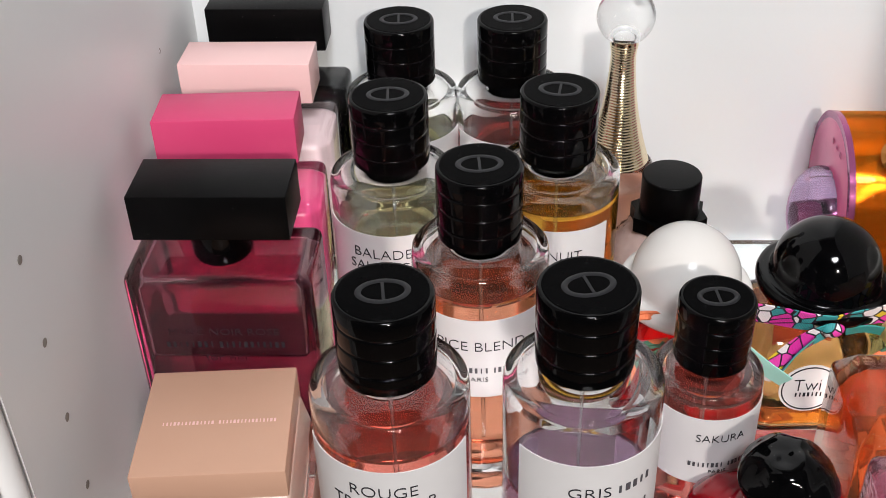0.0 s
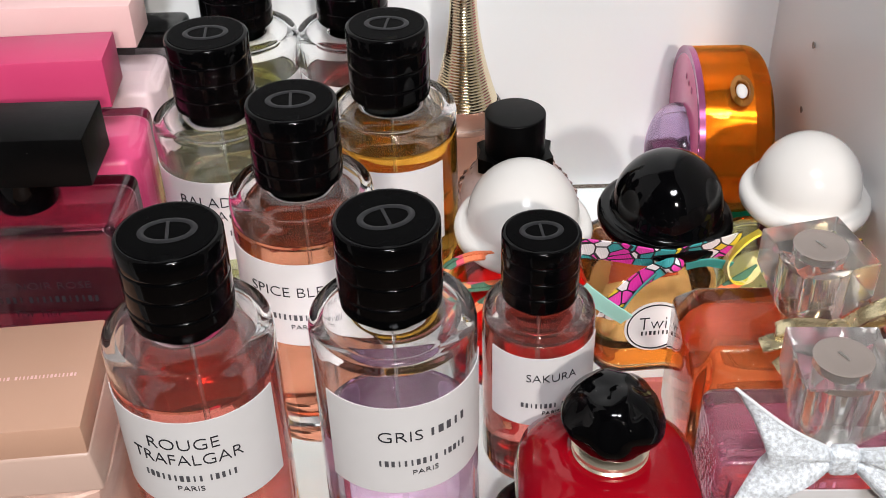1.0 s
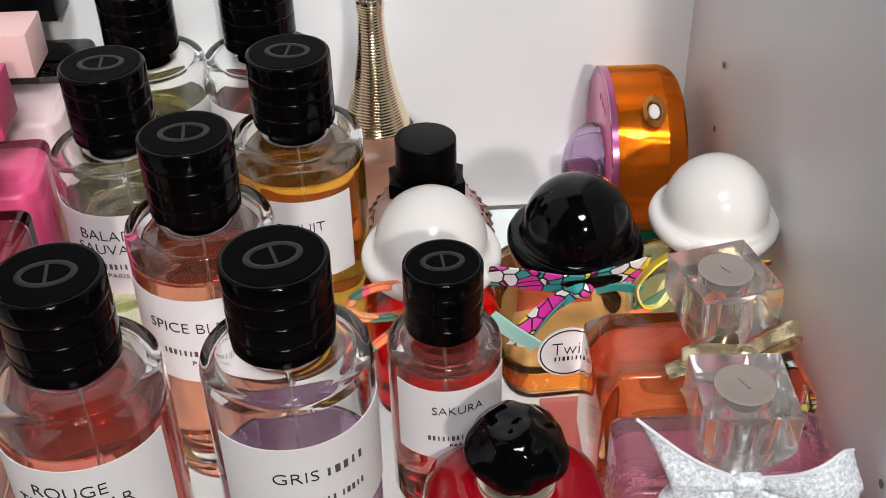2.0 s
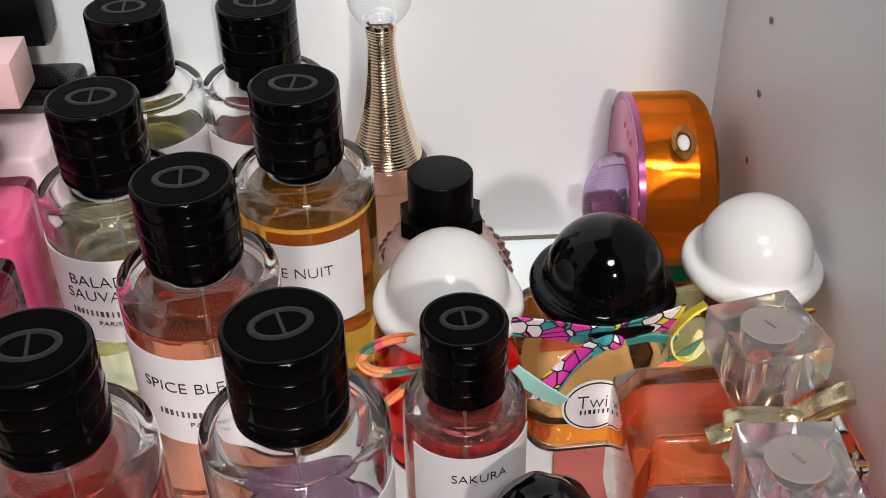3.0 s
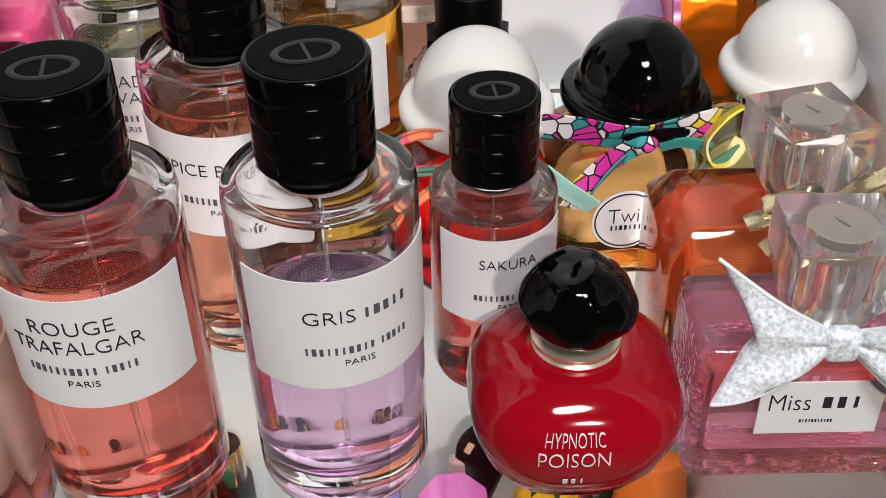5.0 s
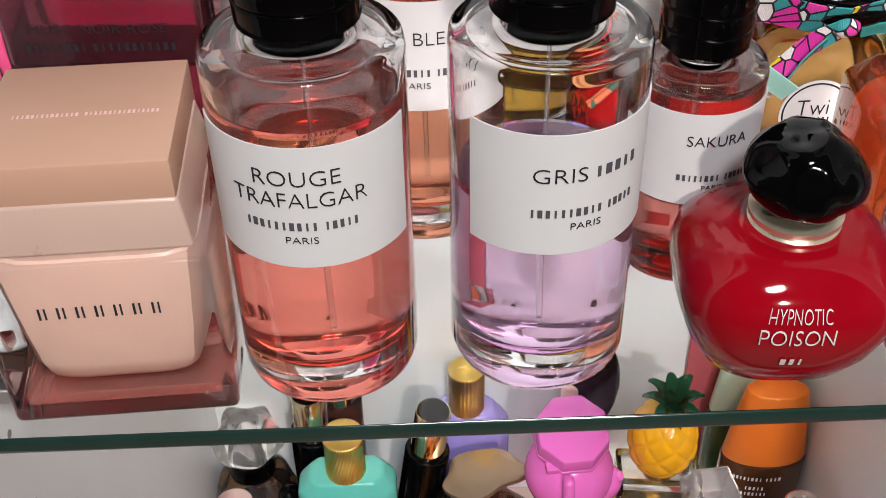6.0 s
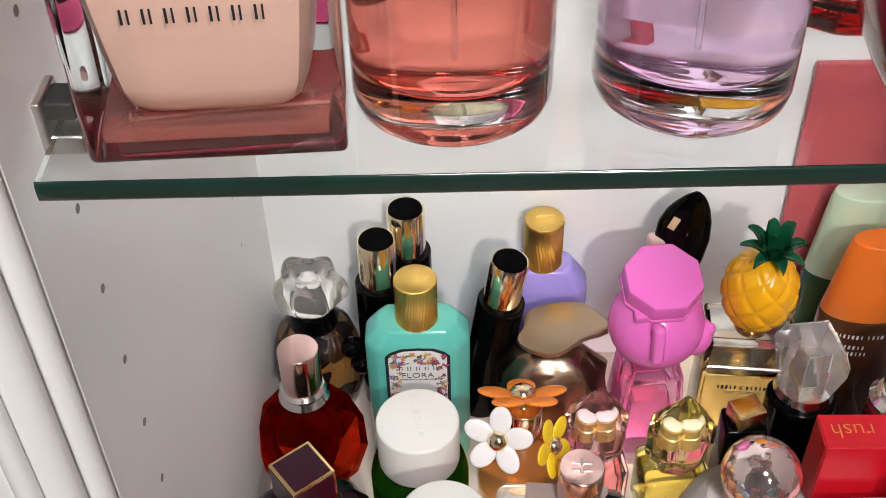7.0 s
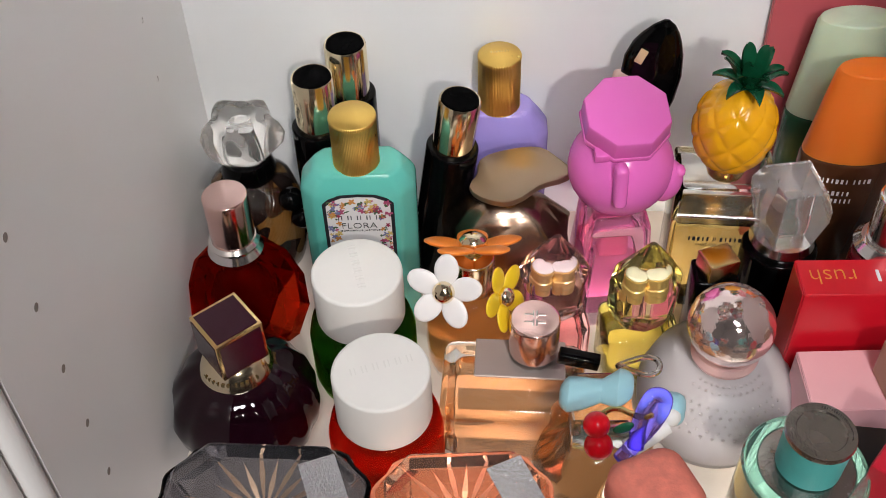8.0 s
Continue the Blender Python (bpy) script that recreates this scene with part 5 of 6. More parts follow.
def heel_bottle(x, y):
    """A glossy black shoe-like bottle, toe up, on a blush pink foot."""
    b = low("perfume_bottle", "glossy black shoe-shaped bottle leaning on the back panel", "perfume bottle", x, y)
    rows, bm = [], bmesh.new()
    for z, cx, w in ((0.060, -0.004, 0.0090), (0.085, 0.000, 0.0120), (0.100, 0.0024, 0.0142), (0.115, 0.0030, 0.0155), (0.1275, 0.0032, 0.0145), (0.136, 0.0040, 0.0118), (0.1405, 0.0050, 0.0092), (0.1450, 0.0062, 0.0056), (0.1480, 0.0070, 0.0016)):
        rows.append([bm.verts.new((cx + w * math.cos(a), w * (0.50 if math.sin(a) < 0 else 0.62) * math.sin(a) * (1 - 0.25 * abs(math.cos(a))), z)) for a in [2 * math.pi * k / 36 for k in range(36)]])
    for lo, hi in zip(rows, rows[1:]):
        for k in range(36):
            n = (k + 1) % 36
            bm.faces.new((lo[k], lo[n], hi[n], hi[k]))
    bm.faces.new(rows[0][::-1])
    bm.faces.new(rows[-1])
    part("black_shell", bm, BLACKHAT, b, "glossy black shell", angle=60)
    part("blush_foot", box(0.0110, 0.0090, 0.0, 0.1180, 0.003, 4, x=-0.0105, y=-0.001), mat("blush_lacquer", (0.78, 0.52, 0.47), 0.3), b, "blush pink foot")
    part("emblem", at(box(0.0040, 0.0012, -0.0038, 0.0038, 0.0003), -0.0040, -0.0062, 0.1312, -14, 22, -18), mat("emblem_gold", (0.86, 0.70, 0.40), 0.4, 0.5), b, "small gold emblem")


heel_bottle(0.1515, 0.5400)


def pink_mug_bottle(x, y):
    b = low("perfume_bottle", "bright pink pot-shaped cap on a magenta glass bottle", "perfume bottle", x, y, 6)
    rosy = mat("bubblegum_plastic", (0.78, 0.16, 0.55), 0.20, spread=0.01, vary=0.01, scale=60)
    mag = glass("magenta_glass", (0.985, 0.78, 0.90), 1.45, cloud=0.01)
    part("glass_body", hull([(sx * w, sy * w, z) for w, z in ((0.0175, 0.0), (0.0200, 0.004), (0.0155, 0.070), (0.012, 0.076)) for sx in (-1, 1) for sy in (-1, 1)], 0.0025, 3), mag, b, "magenta glass foot", angle=30)
    part("core", box(0.020, 0.020, 0.008, 0.050, 0.002, taper=1.3), liquid("juice", (0.97, 0.66, 0.83), 0.015), b)
    pot = part("pot", ball(0.0255, 1.0, 0.95, 1.0, z=0.0995), rosy, b, "round glossy pink pot", angle=80)
    hexa = [(0.0212 * math.cos(a), 0.0212 * math.sin(a)) for a in [math.pi / 4 * k + math.pi / 8 for k in range(8)]]
    def lean(bm):
        bm.transform(pose(0, 0, 0.1300, 15, 0, 0) @ pose(0, 0, -0.1300))
        return bm
    part("lid_ring", lean(hull([(px * q, py * q, z) for px, py in hexa for q, z in ((0.90, 0.1165), (1.04, 0.1225), (1.03, 0.1245))], 0.0006, 2)), rosy, pot, angle=30)
    part("lid", lean(hull([(px * q, py * q, z) for px, py in hexa for q, z in ((1.01, 0.1240), (0.99, 0.1333), (0.97, 0.1345))], 0.0008, 2)), rosy, pot, "eight-sided pink lid", angle=30)
    part("lid_notch", lean(box(0.0090, 0.0060, 0.1195, 0.1250, 0.0010, 2, x=-0.0120, y=-0.0155)), rosy, pot, "small step under the lid")
    part("handle", at(box(0.0064, 0.0085, -0.0115, 0.0115, 0.0028, 5), -0.0055, -0.0240, 0.1085, -8, 0, 0), rosy, pot, "pink handle", angle=60)
    part("spout", at(ball(0.0080, 1.0, 1.0, 1.5, seg=20), 0.0215, -0.006, 0.0925, 0, 12), rosy, pot, "pink knob")
    part("spout_tip", at(ball(0.0036, seg=14), 0.0262, -0.008, 0.1000), rosy, pot)


pink_mug_bottle(0.1366, 0.4910)


def pineapple_bottle(x, y):
    b = low("perfume_bottle", "clear bottle of golden perfume with a pineapple cap", "perfume bottle", x, y, -4)
    body = part("glass_body", box(0.0480, 0.0300, 0.0, 0.0890, 0.0022, 3, x=0.002), CLEAR, b, "clear rectangular glass")
    part("liquid", box(0.0420, 0.0240, 0.006, 0.0600, 0.0015, 2, x=0.002), liquid("juice", (0.96, 0.82, 0.50), 0.02), b)
    part("air_space", box(0.0420, 0.0240, 0.0603, 0.0845, 0.0015, 2, x=0.002), AIR, b)
    part("print_bar", at(bars((0.0115, 0.0020, 0.0140), 0.0030), 0.002, -0.0153, 0.0530), INK, body, smooth=False)
    part("lettering", at(words("FRUIT COLLECTION", 0.0200, 0.0016), 0.002, -0.0153, 0.0488), INK, body, smooth=False)
    part("metal_bar", at(pipe([(-0.020, 0, 0), (0.024, 0, 0)], 0.0011, 10, 2), 0, -0.0156, 0.0690), SILVER, b, "thin silver bar")
    bm = bmesh.new()
    n, m = 160, 80
    rows = []
    for j in range(m + 1):
        t = math.pi * (0.04 + 0.92 * j / m)
        ring = []
        for k in range(n):
            a = 2 * math.pi * k / n
            u, v = 3.5 * a / math.pi, 4.0 * j / m
            p, q = (u + v) % 1.0, (u - v) % 1.0
            groove = min(min(p, 1 - p), min(q, 1 - q))
            r = 0.0187 + 0.0012 * min(1.0, groove * 4.5) ** 0.6
            ring.append(bm.verts.new((r * math.sin(t) ** 0.92 * math.cos(a), r * math.sin(t) ** 0.92 * math.sin(a), -0.0245 * math.cos(t))))
        rows.append(ring)
    for lo, hi in zip(rows, rows[1:]):
        for k in range(n):
            e = (k + 1) % n
            bm.faces.new((lo[k], lo[e], hi[e], hi[k]))
    bm.faces.new(rows[0][::-1])
    bm.faces.new(rows[-1])
    fm = mat("pineapple_lacquer", (0.86, 0.42, 0.008), 0.16, vary=0.16, scale=26, coat=0.25)
    fruit = part("pineapple", at(bm, 0.0013, -0.003, 0.1172, 0, 3), fm, b, "glossy yellow pineapple cap", angle=80)
    part("fruit_collar", at(lathe([(0, 0.0885), (0.0085, 0.0885), (0.0095, 0.0915), (0.0085, 0.0955), (0, 0.0955)], 32), 0.0013, -0.003), GOLD, b, "narrow gold collar")
    leaf = mat("leaf_green_plastic", (0.006, 0.085, 0.035), 0.2, vary=0.2, scale=200)
    rnd = random.Random(5)
    for ring, (cnt, out, up, drop) in enumerate(((7, 0.0165, 0.0080, 0.0040), (6, 0.0130, 0.0160, 0.0010), (3, 0.0050, 0.0195, 0.0))):
        for k in range(cnt):
            a = 2 * math.pi * (k + 0.5 * ring + rnd.uniform(-0.12, 0.12)) / cnt + 0.3
            c, s = math.cos(a), math.sin(a)
            size = rnd.uniform(0.86, 1.08)
            blade = bmesh.new()
            rr = []
            for j in range(9):
                u = j / 8
                w = 0.0040 * math.sin(math.pi * (0.20 + 0.78 * u)) ** 0.8
                away = 0.0015 + out * size * u ** 1.25
                zz = 0.1400 + up * size * math.sin(0.5 * math.pi * u) - drop * u ** 3
                thick = 0.0010 * (1 - 0.6 * u)
                rr.append([blade.verts.new((0.0042 + c * away - s * w * e, -0.003 + s * away + c * w * e, zz + f)) for e, f in ((-1, 0.0012), (-0.5, 0.0003), (0, 0), (0.5, 0.0003), (1, 0.0012), (0.5, -thick), (0, -thick * 1.4), (-0.5, -thick))])
            for lo, hi in zip(rr, rr[1:]):
                for e in range(8):
                    blade.faces.new((lo[e], lo[(e + 1) % 8], hi[(e + 1) % 8], hi[e]))
            blade.faces.new(rr[0][::-1])
            blade.faces.new(rr[-1])
            bmesh.ops.recalc_face_normals(blade, faces=blade.faces[:])
            part("leaf", blade, leaf, fruit, angle=80)


pineapple_bottle(0.1880, 0.5010)


def cone_cap_bottle(label, x, y, cap_mat, body_mat, top, r0, r1, cap_h, rows=False):
    b = low("perfume_bottle", label, "perfume bottle", x, y, 0, group="cone-capped bottles")
    h = top - cap_h
    def oval(bm):
        for v in bm.verts:
            v.co.y *= 0.52
        return bm
    part("body", oval(lathe(rounded(r1 + 0.0010, 0.0, h + 0.001, 0.003), 48)), body_mat, b)
    part("cap", oval(lathe([(0, h), (r1, h), (r1 + 0.0003, h + 0.001), (r0 + 0.0006, top - 0.003), (r0 - 0.0006, top - 0.0006), (r0 - 0.002, top), (0, top - 0.0002)], 56)), cap_mat, b, "translucent tapered plastic cap")
    if rows:
        for z, w in ((h - 0.010, (0.019, 0.010)), (h - 0.018, (0.012,)), (h - 0.023, (0.016,))):
            part("print_bar", oval(bend(bars(w, 0.0030), r1 + 0.0018, -12, z)), WHITEINK, b, smooth=False)


def frosted(name, colour, depth):
    """Milky plastic through which a little light passes."""
    m, t, p = node_mat(name)
    p.inputs["Base Color"].default_value = (*colour, 1)
    p.inputs["Roughness"].default_value = 0.28
    p.inputs["Subsurface Weight"].default_value = 0.5
    p.inputs["Transmission Weight"].default_value = 0.12
    p.inputs["IOR"].default_value = 1.3
    p.inputs["Subsurface Radius"].default_value = (depth, depth * 0.6, depth * 0.4)
    p.inputs["Subsurface Scale"].default_value = 0.02
    return m


cone_cap_bottle("green glass bottle with pale green tapered cap", 0.2510, 0.5420, frosted("pale_green_plastic", (0.56, 0.70, 0.53), 0.3), mat("dark_green_glass", (0.012, 0.07, 0.035), 0.1, coat=0.6), 0.1480, 0.0195, 0.0245, 0.0560)
cone_cap_bottle("brown glass bottle with orange tapered cap", 0.2520, 0.5090, frosted("orange_plastic", (0.88, 0.22, 0.03), 0.4), mat("brown_glass", (0.075, 0.028, 0.012), 0.1, coat=0.6), 0.1430, 0.0175, 0.0240, 0.0500, True)


def tall_box(name, label, x, y, z, rz, w, d, h, colour, ry=0.0, rx=0.0, category="box"):
    b = thing(name, label, category, x, y, z, rz, rx, ry)
    card = mat("carton", colour, 0.32, vary=0.03, scale=40, bump=0.05)
    part("carton", box(w, d, 0.0, h, 0.0006, 2), card, b)
    part("top_flap", box(w - 0.0010, d - 0.0010, h - 0.0002, h + 0.0003, 0.0001, 1), card, b)
    part("side_seam", box(0.0004, d - 0.003, 0.001, h - 0.001, 0.0001, 1, x=-w / 2 - 0.0001), card, b)
    return b


tall_box("carton_box", "tall dark rose carton behind the bottles at the back panel", 0.2450, 0.5570, LOW, 0, 0.060, 0.0045, 0.215, (0.44, 0.085, 0.10), ry=-1.0)
rush = tall_box("carton_box", "bright red perfume carton with gold print", 0.2410, 0.4265, LOW, 1, 0.0600, 0.0215, 0.0905, (0.54, 0.006, 0.018))
part("lettering", at(words("rush", 0.0200, 0.0085), -0.0150, 0.0, 0.0910, -90, 0, 180), mat("gold_print", (0.72, 0.36, 0.06), 0.4, 0.3), rush, smooth=False)
part("print_bar", at(bars((0.004, 0.010), 0.0075), 0.010, 0.0, 0.0910, -90, 0, 180), PAPER, rush, smooth=False)
tall_box("carton_box", "pale pink perfume carton with a matt finish", 0.2410, 0.3930, LOW, 2, 0.0560, 0.0330, 0.0600, (0.78, 0.42, 0.45))
tall_box("carton_box", "kraft brown carton beside the pink carton", 0.2600, 0.3900, LOW + 0.0600, 8, 0.030, 0.020, 0.022, (0.40, 0.27, 0.17))
nb = tall_box("carton_box", "small black carton with gold edges", 0.2490, 0.3560, LOW, -6, 0.0400, 0.0250, 0.0570, (0.012, 0.010, 0.010))
for s in (-1, 1):
    part("gold_edge", box(0.0010, 0.0255, 0.0, 0.0574, 0.0002, 1, x=s * 0.0200), GOLD, nb, "thin gold edge")
part("print_bar", at(bars((0.012,), 0.003), 0.0, 0.0, 0.0576, -90), GOLD, nb, smooth=False)
tall_box("carton_box", "glossy red carton beside the teal-capped bottle", 0.2530, 0.3230, LOW, -40, 0.0600, 0.0300, 0.0880, (0.55, 0.01, 0.03))


def block_stopper_bottle(x, y):
    b = low("perfume_bottle", "black bottle with a tall clear crystal block stopper", "perfume bottle", x, y)
    part("body", lathe(rounded(0.0185, 0.0, 0.0600, 0.003), 40), BLACK, b, "black lacquered body")
    # Bright collar added only to lighten what shows through the clear stopper.
    part("collar", lathe([(0, 0.0595), (0.0150, 0.0595), (0.0160, 0.0630), (0.0145, 0.0672), (0, 0.0672)], 40), SILVER, b, "silver collar")
    top = [(-0.0137, 0.0104), (0.0084, 0.0135), (0.0122, -0.0098), (-0.0073, -0.0135)]
    pts = [(px * q, py * q, z) for px, py in top for q, z in ((0.95, 0.0670), (1.28, 0.0860), (1.28, 0.0930), (1.0, 0.1025))]
    part("stopper", hull(pts, 0.0004, 1), glass("block_crystal", (0.995, 0.985, 0.985), 1.44, cloud=0.06), b, "clear crystal block", angle=12)


block_stopper_bottle(0.2180, 0.4770)


def flower(parent, x, y, z, rx, rz, r, colour, name):
    """Five rounded rubber petals round a gold bead."""
    head = part("flower_centre", ball(r * 0.30, 1, 1, 0.8, seg=18), PALEGOLD, parent, "polished gold bead")
    head.matrix_local = pose(x, y, z, rx, 0, rz)
    cm = mat(name, colour, 0.35, vary=0.04, scale=90)
    for k in range(5):
        bm = ball(r * 0.36, 1.25, 0.92, 0.22, seg=18)
        for v in bm.verts:
            v.co.z += 9.0 * v.co.y * v.co.y
        petal = part("petal", bm, cm, head, angle=80)
        petal.matrix_local = pose(0, 0, -0.001, 0, 0, 72 * k + 18) @ pose(r * 0.60, 0, 0, 0, -8, 0)


def daisy_bottle(x, y):
    b = low("perfume_bottle", "clear amber bottle topped with orange, white and yellow daisies", "perfume bottle", x, y)
    part("glass_body", lathe([(0, 0), (0.020, 0), (0.0235, 0.004), (0.0240, 0.020), (0.0225, 0.040), (0.0150, 0.052), (0.0100, 0.056), (0, 0.056)], 44), CLEAR, b, angle=60)
    part("liquid", lathe([(0, 0.005), (0.018, 0.005), (0.0205, 0.012), (0.0190, 0.036), (0.010, 0.047), (0, 0.047)], 40), liquid("juice", (0.95, 0.66, 0.38)), b)
    part("cap", lathe(rounded(0.0105, 0.0555, 0.0780, 0.0012), 36), PALEGOLD, b, "pale gold cap")
    flower(b, 0.000, 0.0050, 0.0805, -32, 2, 0.0235, (0.85, 0.24, 0.03), "orange_rubber")
    flower(b, -0.0135, -0.0245, 0.0785, 58, -14, 0.0178, (0.80, 0.78, 0.78), "white_rubber")
    flower(b, 0.0150, -0.0270, 0.0785, 70, 62, 0.0160, (0.82, 0.56, 0.02), "yellow_rubber")


daisy_bottle(0.0658, 0.4520)


PUMPGOLD = mat("satin_gold", (0.92, 0.70, 0.34), 0.38, 0.8, vary=0.1, scale=200)


def heart_bottle(label, x, y, tint, core):
    """A cut crystal stopper over a gold pump with a pale heart, on a tinted bottle."""
    b = low("perfume_bottle", label, "perfume bottle", x, y, 8, group="heart crystal bottles")
    tg = glass("tinted_crystal", tint, 1.42, cloud=0.008)
    part("glass_body", box(0.036, 0.030, 0.0, 0.0400, 0.004, 3), tg, b, "tinted glass foot", angle=40)
    part("liquid", box(0.028, 0.022, 0.006, 0.033, 0.003), liquid("juice", core, 0.004), b)
    pts = [(0.0178 * math.cos(a), 0.0140 * math.sin(a), z) for a in [math.pi / 4 * k for k in range(8)] for z in (0.052, 0.070)]
    pts += [(0.0130 * math.cos(a), 0.0105 * math.sin(a), 0.0410) for a in [math.pi / 4 * k for k in range(8)]] + [(0.001, 0.0, 0.0950), (-0.0100, 0.0, 0.0810), (0.0115, 0.0, 0.0810)]
    st = part("stopper", hull(pts, 0.0007, 1), tg, b, "faceted tinted crystal stopper", angle=15)
    for s in (-1, 1):
        part("pump", at(lathe([(0, 0.0585), (0.0036, 0.0585), (0.0038, 0.0620), (0.0046, 0.0630), (0.0046, 0.0655), (0.0040, 0.0660), (0.0040, 0.0690), (0.0050, 0.0700), (0.0050, 0.0720), (0, 0.0720)], 24), s * 0.0042, 0), PUMPGOLD, st, "gold pump")
        part("heart_lobe", at(ball(0.0047, 1.0, 0.95, 0.30, z=0.0728, seg=20), s * 0.0042, 0), mat("pale_heart", tuple(0.42 + 0.38 * c for c in tint), 0.3), st, "pale heart half")


heart_bottle("pink crystal bottle with heart-shaped pump under a cut stopper", 0.1040, 0.4500, (0.995, 0.88, 0.885), (0.97, 0.70, 0.70))
heart_bottle("yellow crystal bottle with heart-shaped pump under a cut stopper", 0.1475, 0.4450, (0.99, 0.965, 0.76), (0.90, 0.83, 0.52))


def rose_flask(x, y):
    b = low("perfume_bottle", "flat clear flask of peach perfume with rose metal cap", "perfume bottle", x, y, -3)
    part("glass_body", box(0.066, 0.044, 0.0, 0.0500, 0.006, 4, y=-0.006), CLEAR, b, angle=60)
    part("liquid", box(0.056, 0.035, 0.007, 0.0380, 0.007, 5, y=-0.006), liquid("juice", (0.95, 0.70, 0.50), 0.02), b)
    part("metal_plate", box(0.042, 0.022, 0.0500, 0.0512, 0.0004, 1, x=0.003, y=0.003), mat("taupe_plate", (0.42, 0.35, 0.32), 0.42, 0.4, vary=0.05, scale=80), b, "satin taupe plate")
    part("pump_ring", at(lathe([(0, 0.051), (0.0112, 0.051), (0.0112, 0.0555), (0, 0.0555)], 36), 0.009, 0.006), CLEAR, b)
    cap = part("cap", at(lathe(rounded(0.0115, 0.0555, 0.0770, 0.0010), 44), 0.009, 0.006), ROSEMETAL, b, "rose metal cap")
    for sx in (-1, 1):
        for sy in (-1, 1):
            part("print_bar", at(box(0.0042, 0.0007, 0.07695, 0.0773, 0, x=sx * 0.0027, y=sy * 0.0022), 0.009, 0.006, 0), STEEL, cap)
            part("print_bar", at(box(0.0007, 0.0036, 0.07695, 0.0773, 0, x=sx * 0.0008, y=sy * 0.0026), 0.009, 0.006, 0), STEEL, cap)


rose_flask(0.0845, 0.4080)


def swell(points):
    """A soft roll of cloth: rings of changing size along a line."""
    bm = bmesh.new()
    n = 8 * (len(points) - 1)
    rows = []
    for k in range(n + 1):
        u = k / 8
        i = min(int(u), len(points) - 2)
        f = u - i
        f = f * f * (3 - 2 * f)
        p, q = points[i], points[i + 1]
        x, y, z, r = (a * (1 - f) + c * f for a, c in zip(p, q))
        near = min(k, n - k) / 6
        r *= max(0.08, math.sqrt(max(0.0, 1 - (1 - min(1.0, near)) ** 2)))
        rows.append([bm.verts.new((x + 0.15 * r * math.cos(a), y + r * math.cos(a) * (1 + 0.12 * math.sin(3 * a + u)), z + r * math.sin(a))) for a in [2 * math.pi * j / 18 for j in range(18)]])
    for lo, hi in zip(rows, rows[1:]):
        for j in range(18):
            e = (j + 1) % 18
            bm.faces.new((lo[j], lo[e], hi[e], hi[j]))
    bm.faces.new(rows[0])
    bm.faces.new(rows[-1])
    bmesh.ops.recalc_face_normals(bm, faces=bm.faces[:])
    return bm


